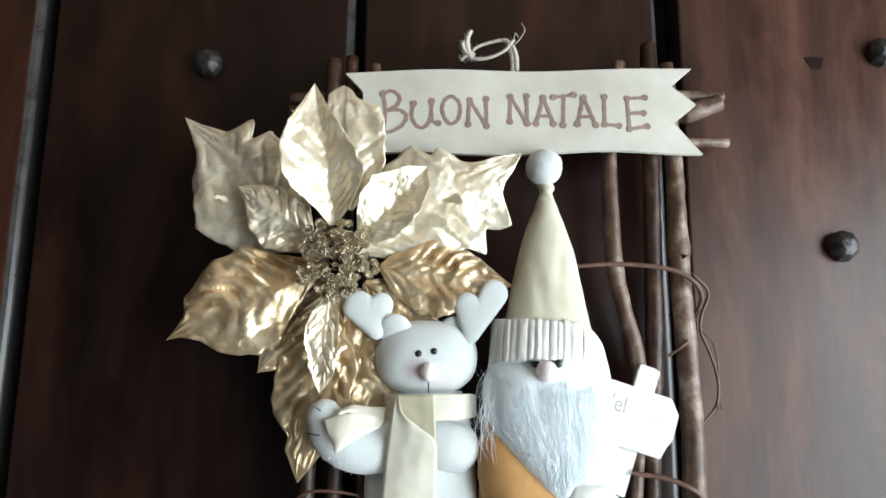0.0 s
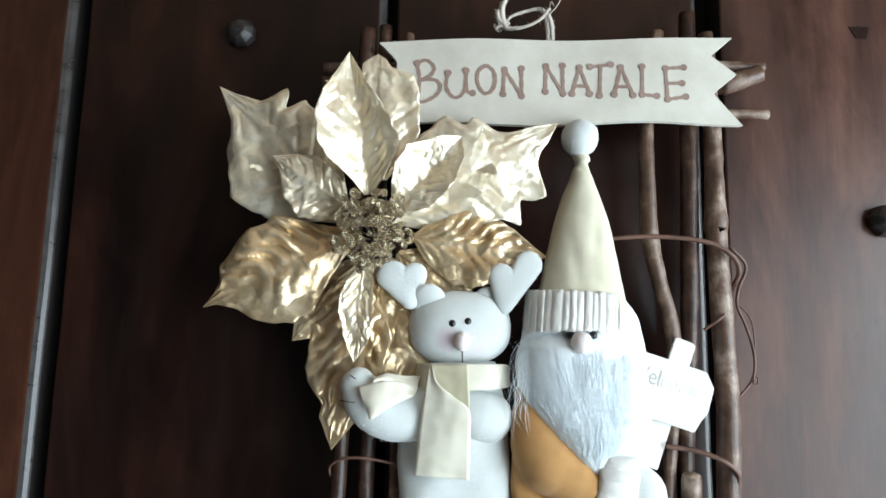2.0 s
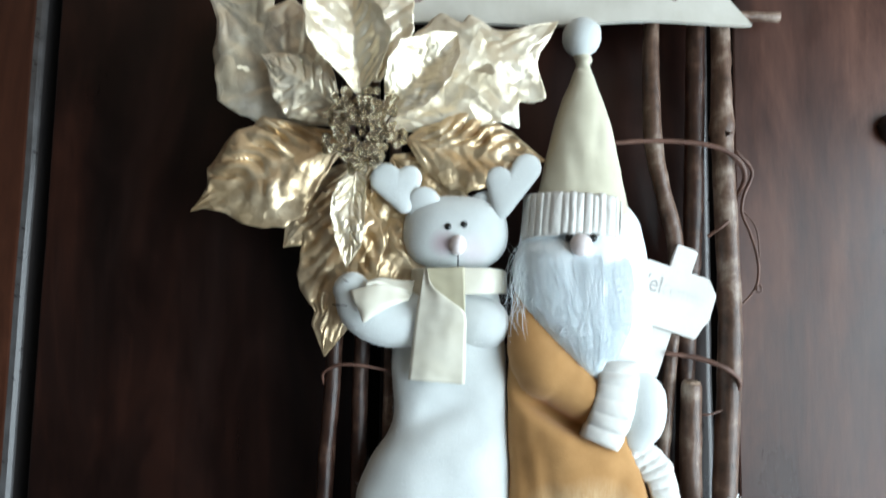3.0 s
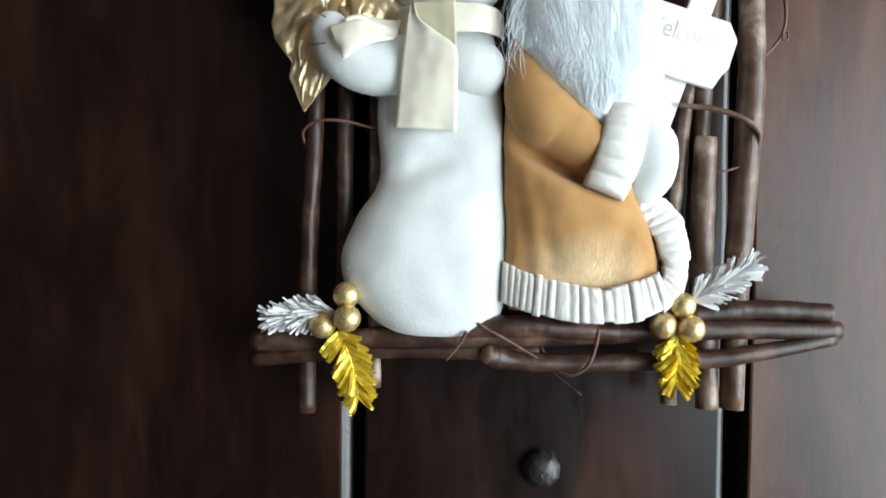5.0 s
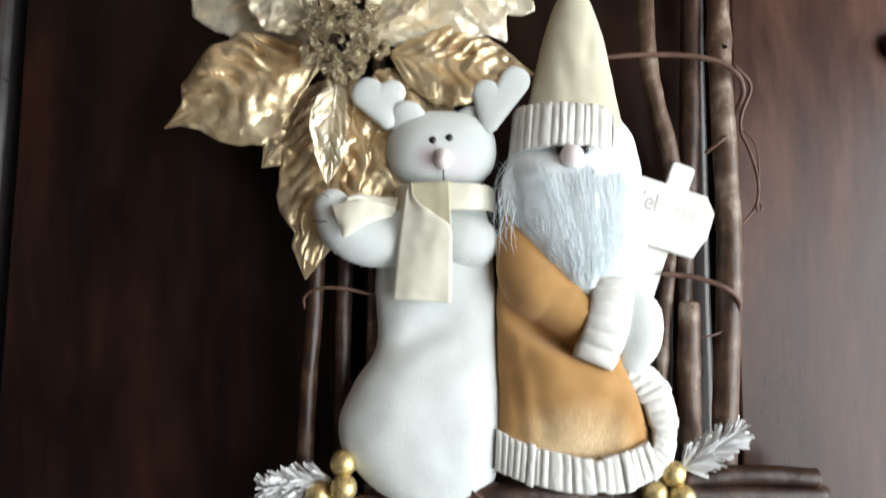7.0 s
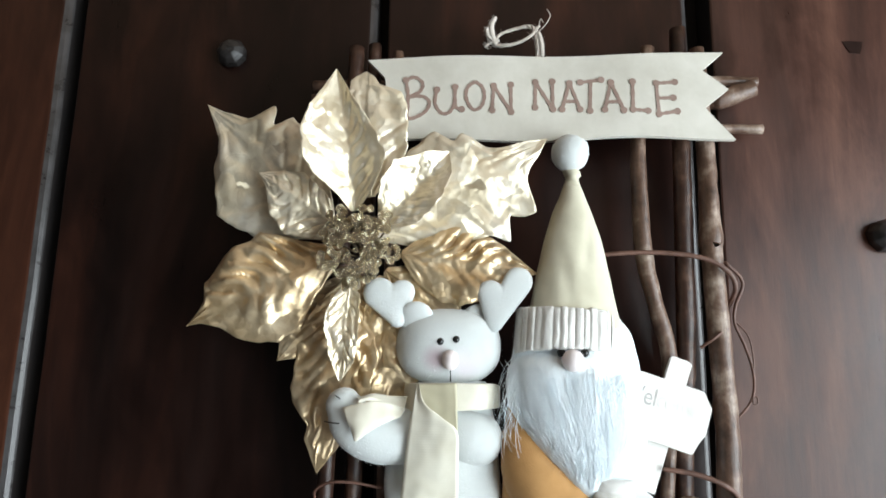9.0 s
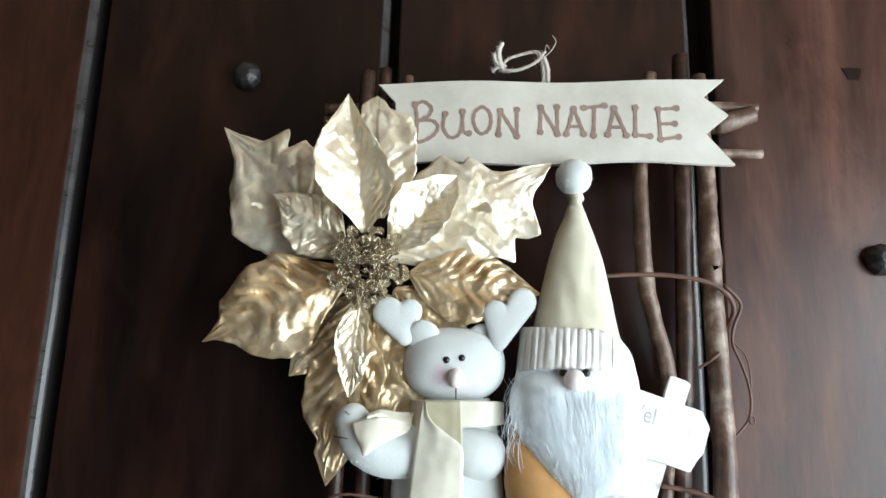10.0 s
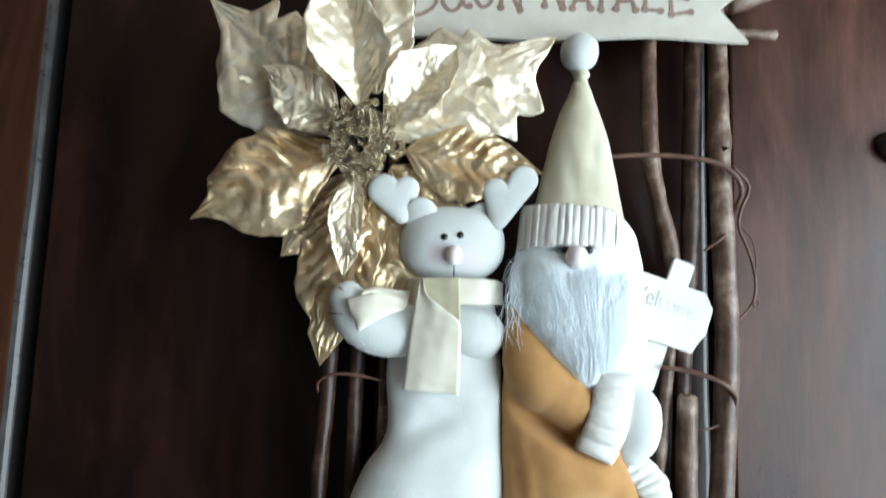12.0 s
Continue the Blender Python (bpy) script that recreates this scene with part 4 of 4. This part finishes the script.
ribbon(((-0.033, 0.528, 1.573, -0.034, 0.528, 1.553), (-0.026, 0.513, 1.573, -0.027, 0.513, 1.553), (-0.005, 0.5065, 1.573, -0.005, 0.5065, 1.554), (0.018, 0.508, 1.573, 0.018, 0.507, 1.555), (0.031, 0.517, 1.573, 0.031, 0.517, 1.556), (0.0365, 0.530, 1.572, 0.0365, 0.530, 1.557)), "neck_band", 0.0004)
# folded piece under the tail, its shade painted in
ribbon(((-0.0215, 0.5045, 1.572, 0.0050, 0.5015, 1.573), (-0.0200, 0.5040, 1.562, 0.0055, 0.5005, 1.560), (-0.0140, 0.5030, 1.552, 0.0058, 0.5000, 1.548), (-0.0050, 0.5015, 1.544, 0.0060, 0.5000, 1.538)), "under_layer", 0.0, label="ribbon underside, its shade painted in darker khaki", shaded=True)
ribbon(((-0.0218, 0.5020, 1.5715, -0.0205, 0.5010, 1.5725), (-0.0232, 0.5000, 1.5630, -0.0165, 0.4985, 1.5600), (-0.0250, 0.4995, 1.5540, -0.0050, 0.4970, 1.5505), (-0.0265, 0.5000, 1.5460, 0.0056, 0.4965, 1.5415), (-0.0290, 0.5030, 1.5270, 0.0066, 0.5000, 1.5250), (-0.0310, 0.5075, 1.5060, 0.0066, 0.5050, 1.5060), (-0.0322, 0.5105, 1.4965, 0.0062, 0.5085, 1.4940)), "hanging_tail", 0.0010, n=40)
ribbon(((-0.0300, 0.5090, 1.5555, -0.0330, 0.5085, 1.5500), (-0.0400, 0.5050, 1.5590, -0.0440, 0.5000, 1.5455), (-0.0500, 0.5010, 1.5605, -0.0540, 0.4955, 1.5395), (-0.0600, 0.4995, 1.5590, -0.0612, 0.4930, 1.5345), (-0.0715, 0.5010, 1.5560, -0.0640, 0.4950, 1.5390)), "side_tail", 0.0014, n=32)
ribbon(((-0.0290, 0.5130, 1.5640, -0.0310, 0.5110, 1.5540), (-0.0400, 0.5110, 1.5640, -0.0420, 0.5070, 1.5565), (-0.0520, 0.5060, 1.5655, -0.0540, 0.5010, 1.5605), (-0.0600, 0.5030, 1.5630, -0.0620, 0.4990, 1.5580)), "side_fold", 0.0012)

# ---- plush gnome, one mesh ----
BEARD = ((1.499, 0.086, 0.100, 0.019), (1.506, 0.078, 0.108, 0.0235), (1.517, 0.068, 0.117, 0.0260), (1.531, 0.056, 0.124, 0.0280), (1.550, 0.044, 0.1275, 0.0300), (1.572, 0.040, 0.1270, 0.0295), (1.588, 0.044, 0.1240, 0.0255), (1.5965, 0.052, 0.118, 0.018))


def gnome():
    bm = bmesh.new()
    yc = 0.526
    rnd = random.Random(11)
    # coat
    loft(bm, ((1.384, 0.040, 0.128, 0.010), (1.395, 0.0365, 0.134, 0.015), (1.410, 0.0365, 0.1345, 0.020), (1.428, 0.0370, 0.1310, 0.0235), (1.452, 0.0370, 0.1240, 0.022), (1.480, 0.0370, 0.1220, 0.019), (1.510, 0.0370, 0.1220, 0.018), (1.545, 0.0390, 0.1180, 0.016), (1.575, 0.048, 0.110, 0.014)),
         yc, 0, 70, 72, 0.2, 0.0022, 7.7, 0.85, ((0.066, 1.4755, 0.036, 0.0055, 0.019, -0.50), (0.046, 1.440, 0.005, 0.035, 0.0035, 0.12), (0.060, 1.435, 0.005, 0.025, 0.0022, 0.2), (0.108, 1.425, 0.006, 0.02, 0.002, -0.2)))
    # sleeve
    tube(bm, [(0.050, 0.522, 1.535, 0.015), (0.0585, 0.518, 1.510, 0.0215), (0.073, 0.517, 1.499, 0.0200), (0.088, 0.517, 1.488, 0.0175), (0.101, 0.518, 1.482, 0.0130)], 30, 30, 0, None, 0.86, 0.05, 5, True)
    # hem of ribbed knit: ribs stand across a curve round the foot of the coat
    rib_band(bm, ((0.0355, 0.517, 1.4145, 0.0345, 0.519, 1.3885), (0.050, 0.511, 1.4075, 0.0480, 0.513, 1.3840), (0.066, 0.508, 1.4030, 0.0650, 0.510, 1.3800), (0.090, 0.506, 1.3985, 0.0920, 0.508, 1.3765), (0.112, 0.507, 1.4010, 0.1160, 0.509, 1.3785), (0.131, 0.511, 1.4080, 0.1390, 0.512, 1.3875)), 19, 0.0026, 0.0010, 1, 0.005, 1.0)
    rib_band(bm, ((0.127, 0.513, 1.3990, 0.1345, 0.514, 1.3830), (0.1345, 0.515, 1.4050, 0.1470, 0.517, 1.3950), (0.1340, 0.517, 1.4180, 0.1520, 0.520, 1.4190), (0.1270, 0.518, 1.4340, 0.1470, 0.521, 1.4430), (0.1160, 0.518, 1.4480, 0.1300, 0.521, 1.4590)), 13, 0.0020, 0.0030, 1, 0.006, 2.0)
    # white head and hair at the sides
    loft(bm, ((1.496, 0.104, 0.130, 0.012), (1.512, 0.086, 0.137, 0.018), (1.540, 0.055, 0.1375, 0.020), (1.570, 0.043, 0.1365, 0.0205), (1.592, 0.045, 0.1345, 0.0200), (1.610, 0.050, 0.1300, 0.018), (1.622, 0.060, 0.1220, 0.014)), yc, 2, 34, 40, 0.2, 0.0015, 1.3, 0.85)
    # hat and pompom
    loft(bm, ((1.612, 0.0540, 0.1235, 0.022), (1.624, 0.0575, 0.1215, 0.0215), (1.650, 0.0630, 0.1170, 0.0195), (1.676, 0.0690, 0.1120, 0.0165), (1.700, 0.0765, 0.1050, 0.0125), (1.717, 0.0835, 0.0990, 0.0085), (1.7255, 0.0870, 0.0965, 0.0062), (1.7290, 0.0865, 0.0985, 0.0068), (1.7330, 0.0850, 0.0975, 0.0062), (1.7370, 0.0870, 0.0950, 0.0045)), 0.524, 3, 70, 48, 0.5, 0.0014, 5.5, 0.95, ((0.083, 1.640, 0.004, 0.03, 0.0015, 0.15), (0.098, 1.665, 0.0035, 0.03, 0.0016, -0.15), (0.090, 1.7215, 0.010, 0.002, 0.003, -0.3)))
    ball(bm, (0.0905, 0.520, 1.746), 0.0142, 4, 26, 18, (1, 1, 1), 0.05)
    for k in range(60):
        d = Vector((rnd.gauss(0, 1), rnd.gauss(0, 1), rnd.gauss(0, 1))).normalized()
        q = Vector((0.0905, 0.520, 1.746)) + d * 0.0138
        e = q + (d + Vector((rnd.gauss(0, .4), rnd.gauss(0, .4), rnd.gauss(0, .4)))) * 0.0009
        tube(bm, [(*q, 0.0004), (*e, 0.0002)], 1, 3, 4)
    # ribbed hat band
    arc = []
    for g in (-95, -70, -45, -20, 0, 20, 45, 70, 95):
        x, y = 0.0825 + 0.0370 * math.sin(radians(g)), 0.5250 - 0.0245 * math.cos(radians(g))
        arc.append((0.0845 + (x - 0.0825) * 0.97, y + 0.001, 1.6250 - 0.05 * (x - 0.083), x, y, 1.5955 + 0.0010 * math.cos(radians(g) * 2)))
    rib_band(bm, arc, 19, 0.0024, 0.0012, 1, 0.004, 3.0)
    # nose and eyes
    ball(bm, (0.0835, 0.4975, 1.5885), 0.0076, 5, 18, 14)
    for x in (0.0765, 0.0925):
        ball(bm, (x, 0.5020, 1.5940), 0.0030, 6)
    # sleeve cuff, ribs across the wrist
    rib_band(bm, ((0.0985, 0.5080, 1.5120, 0.1235, 0.5100, 1.5110), (0.0950, 0.5055, 1.4970, 0.1215, 0.5070, 1.4930), (0.0905, 0.5050, 1.4790, 0.1165, 0.5065, 1.4710), (0.0850, 0.5070, 1.4610, 0.1070, 0.5085, 1.4520)), 6, 0.0040, 0.0040, 1, 0.010, 4.0)
    # mitten
    tube(bm, [(0.121, 0.519, 1.494, 0.0145), (0.1280, 0.517, 1.486, 0.0160), (0.1280, 0.517, 1.471, 0.0152), (0.1240, 0.519, 1.459, 0.0115)], 18, 18, 4, None, 0.8, 0.05, 9, True)
    # beard: a soft body under fine hair that gathers into wisps
    loft(bm, BEARD, yc, 2, 60, 60, 0.2, 0.0012, 4.4, 0.9)
    body = spline(BEARD, 60)
    bz = [r[0] for r in body]

    def on_beard(x, z):
        z = min(max(z, bz[0]), bz[-1])
        l, r, d = (float(np.interp(z, bz, [q[i] for q in body])) for i in (1, 2, 3))
        c = min(1.0, abs(x - (l + r) / 2) / max(1e-5, (r - l) / 2))
        sy = math.sqrt(max(0.0, 1 - c ** (2 / 0.9)))
        return yc - sy ** 0.9 * d

    for wisp in range(130):
        s = rnd.uniform(-1, 1)
        low = rnd.random() ** 1.2
        x0 = 0.0835 + (0.0430 - 0.006 * low) * s + 0.004 * low
        z0 = 1.5990 - 0.013 * (1 - abs(s)) ** 0.6 - 0.060 * low
        x1 = 0.0945 + 0.033 * s + rnd.gauss(0, 0.004)
        z1 = min(z0 - 0.016, 1.4980 + 0.042 * abs(s - 0.12) ** 1.4 + rnd.uniform(-0.003, 0.016) + 0.016 * max(0.0, -s - 0.4))
        if s < -0.7:
            x1 -= rnd.uniform(0.001, 0.007)
        sway, phase, turns = rnd.uniform(0.002, 0.0065), rnd.uniform(0, 6.3), rnd.uniform(3.0, 7.5)
        lift = rnd.uniform(0.0001, 0.0012)
        for c in range(rnd.randint(6, 15)):
            dx0, dx1, dz1 = rnd.gauss(0, 0.0034), rnd.gauss(0, 0.0016), rnd.gauss(0, 0.005)
            fat = rnd.uniform(0.00007, 0.00017)
            pts = []
            for t, k in ((0, 0.6), (0.2, 1.0), (0.4, 1.0), (0.65, 0.9), (0.85, 0.7), (1.0, 0.2)):
                w = sway * (math.sin(phase + turns * t) - math.sin(phase)) * t
                x = x0 + dx0 + (x1 + dx1 - x0 - dx0) * t ** 1.1 + w
                z = z0 + (z1 + dz1 - z0) * t
                y = min(on_beard(x, z), 0.517) + 0.0002 - lift * math.sin(math.pi * t ** 0.7) - rnd.uniform(0, 0.0004)
                pts.append((x, y, z, fat * k))
            tube(bm, pts, 13, 4, 2)
    for c in range(38):
        x0, z0 = 0.042 + rnd.uniform(-0.001, 0.006), 1.594 - rnd.uniform(0, 0.044)
        out, ln = rnd.uniform(0.001, 0.009), rnd.uniform(0.018, 0.042)
        curl = rnd.uniform(-0.006, 0.006)
        y0 = min(on_beard(x0 + 0.003, z0), 0.516)
        r = rnd.uniform(0.00008, 0.00018)
        tube(bm, [(x0, y0, z0, r), (x0 - out * 0.8, y0 - 0.001, z0 - ln * 0.35, r), (x0 - out + curl * 0.5, y0 - 0.001, z0 - ln * 0.7, r * 0.8), (x0 - out * 0.4 + curl, y0, z0 - ln, r * 0.3)], 14, 5, 2)
    bmesh.ops.recalc_face_normals(bm, faces=bm.faces)
    fuzz(bm, (1, 4), 1500, 0.0012, 6)
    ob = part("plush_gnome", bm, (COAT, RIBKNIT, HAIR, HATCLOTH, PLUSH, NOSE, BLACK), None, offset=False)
    return tagged(ob, "plush gnome in mustard coat and cream hat with white beard", "plush doll")


origin_to(gnome(), (0.09, 0.523, 1.374))

# ---- the little wooden signpost ----
post_sign = thing("welcome_signpost", (0.141, 0.533, 1.507), "small whitewashed wooden signpost, glare painted into its grey lettering, held by the gnome", "sign")
tilt = radians(-18)
PY = 0.530


def slat(cx, cz, w, h, turn, cut, y, thick, name, label=""):
    """A flat board with clipped right corners, turned in its plane."""
    pts = ((-w / 2, -h / 2), (w / 2 - cut * 0.6, -h / 2), (w / 2 - cut * 0.3, -h / 2 + cut), (w / 2, -h / 2 + cut * 1.6), (w / 2, h / 2 - cut), (w / 2 - cut * 0.8, h / 2), (-w / 2, h / 2))
    c, s = math.cos(turn), math.sin(turn)
    bm = bmesh.new()
    rings = [[Vector((cx + c * a - s * b, yy, cz + s * a + c * b)) for a, b in pts] for yy in (y, y + thick)]
    skin(bm, rings)
    bmesh.ops.recalc_face_normals(bm, faces=bm.faces)
    bmesh.ops.bevel(bm, geom=list(bm.edges), offset=0.0006, segments=2, affect='EDGES')
    return part(name, bm, PLAQUE, post_sign, label, smooth=False)


slat(0.1520, 1.5555, 0.066, 0.0450, tilt, 0.010, PY, 0.004, "board")
slat(0.1530, 1.5470, 0.097, 0.0165, radians(70), 0.002, PY + 0.0042, 0.004, "post")
txt = bpy.data.curves.new("lettering", 'FONT')
txt.body, txt.size, txt.extrude = "Welcome", 0.0180, 0.00005
txt.materials.append(PENCIL)
tob = new("lettering", txt)
tob.parent = post_sign
tob.matrix_basis = pose(0.1235 - 0.141, PY - 0.0002 - 0.533, 1.5655 - 1.507, 90, 0, 0) @ pose(0, 0, 0, 0, 0, -17) @ Matrix.Diagonal((0.78, 1, 1, 1))

# ---- berry picks at both ends of the foot ----
def blade(name, length, width, mat):
    me = bpy.data.meshes.new(name)
    bm = bmesh.new()
    rings = []
    for u, w in ((0, 0.7), (0.3, 1.0), (0.75, 1.0), (1.0, 0.85)):
        rings.append([Vector((u * length, y * 0.0004, s * w * width / 2 + 0.0006 * math.sin(u * 3))) for s, y in ((-1, 0), (0, -1), (1, 0), (0, 1))])
    skin(bm, rings)
    bm.to_mesh(me)
    bm.free()
    me.materials.append(mat)
    return me


def branch(parent, name, a, b, n, me, length, spread, mat, label, seed, curve=0.0):
    """A tinsel branch: a wire stem with blades pointing forward on all sides."""
    r = random.Random(seed)
    a, b = Vector(a), Vector(b)
    way = (b - a).normalized()
    side = way.cross(Vector((0, 1, 0))).normalized()
    bm = bmesh.new()
    mid = (a + b) / 2 + side * curve
    tube(bm, [(*a, 0.0011), (*mid, 0.001), (*b, 0.0006)], 12, 6)
    stem = part(name, bm, mat, parent, label)
    base = BASE[parent.name]
    for k in range(n):
        t = (k + 0.5) / n
        q = a * (1 - t) ** 2 + 2 * (mid * 2 - (a + b) / 2) * t * (1 - t) + b * t * t
        g = math.pi * (k % 2) + r.gauss(0, 0.55) if spread > 1.3 else k * 2.399 + r.uniform(-0.4, 0.4)
        out = side * math.cos(g) - Vector((0, 1, 0)) * math.sin(g) * 0.6
        d = (way * (1.0 + 0.8 * t * t) + out * spread * r.uniform(0.75, 1.2)).normalized()
        ob = new("needle", me)
        ob.parent = stem
        m = d.to_track_quat('X', 'Y').to_matrix().to_4x4() @ Matrix.Rotation(r.uniform(0, 6.3), 4, 'X')
        s = r.uniform(0.8, 1.15) * (1.0 if t < 0.8 else 0.85)
        ob.matrix_basis = Matrix.Translation(q - base) @ m @ Matrix.Diagonal((s, s, s, 1))
    return stem


WHITE_BLADE = blade("needle", 0.0150, 0.0022, FROST)
GOLD_BLADE = blade("needle", 0.0150, 0.0036, TINSEL)


def pick(base, balls, white, gold, seed):
    p = thing("berry_pick", base, "sprig of three gold glitter balls with white and gold tinsel branches", "decorative sprig", "berry picks of the frame")
    for c in balls:
        bm = bmesh.new()
        ball(bm, c, 0.0084, 0, 22, 16)
        part("ball", bm, BALL, p, "gold glitter ball")
    branch(p, "white_branch", *white, 150, WHITE_BLADE, 0.0150, 1.29, FROST, "frosted white tinsel branch", seed)
    branch(p, "gold_branch", *gold, 120, GOLD_BLADE, 0.0160, 1.45, TINSEL, "shiny yellow-gold tinsel branch", seed + 1, 0.002)
    return p


pick((-0.066, 0.524, 1.374), ((-0.0620, 0.517, 1.3925), (-0.0770, 0.517, 1.3735), (-0.0605, 0.511, 1.3785)), ((-0.0700, 0.520, 1.3820), (-0.1080, 0.518, 1.3780)), ((-0.0670, 0.517, 1.3700), (-0.0540, 0.516, 1.3290)), 21)
pick((0.144, 0.522, 1.372), ((0.1350, 0.516, 1.3752), (0.1512, 0.513, 1.3735), (0.1470, 0.517, 1.3875)), ((0.1530, 0.519, 1.3900), (0.1880, 0.517, 1.4110)), ((0.1430, 0.516, 1.3690), (0.1420, 0.516, 1.3400)), 31)
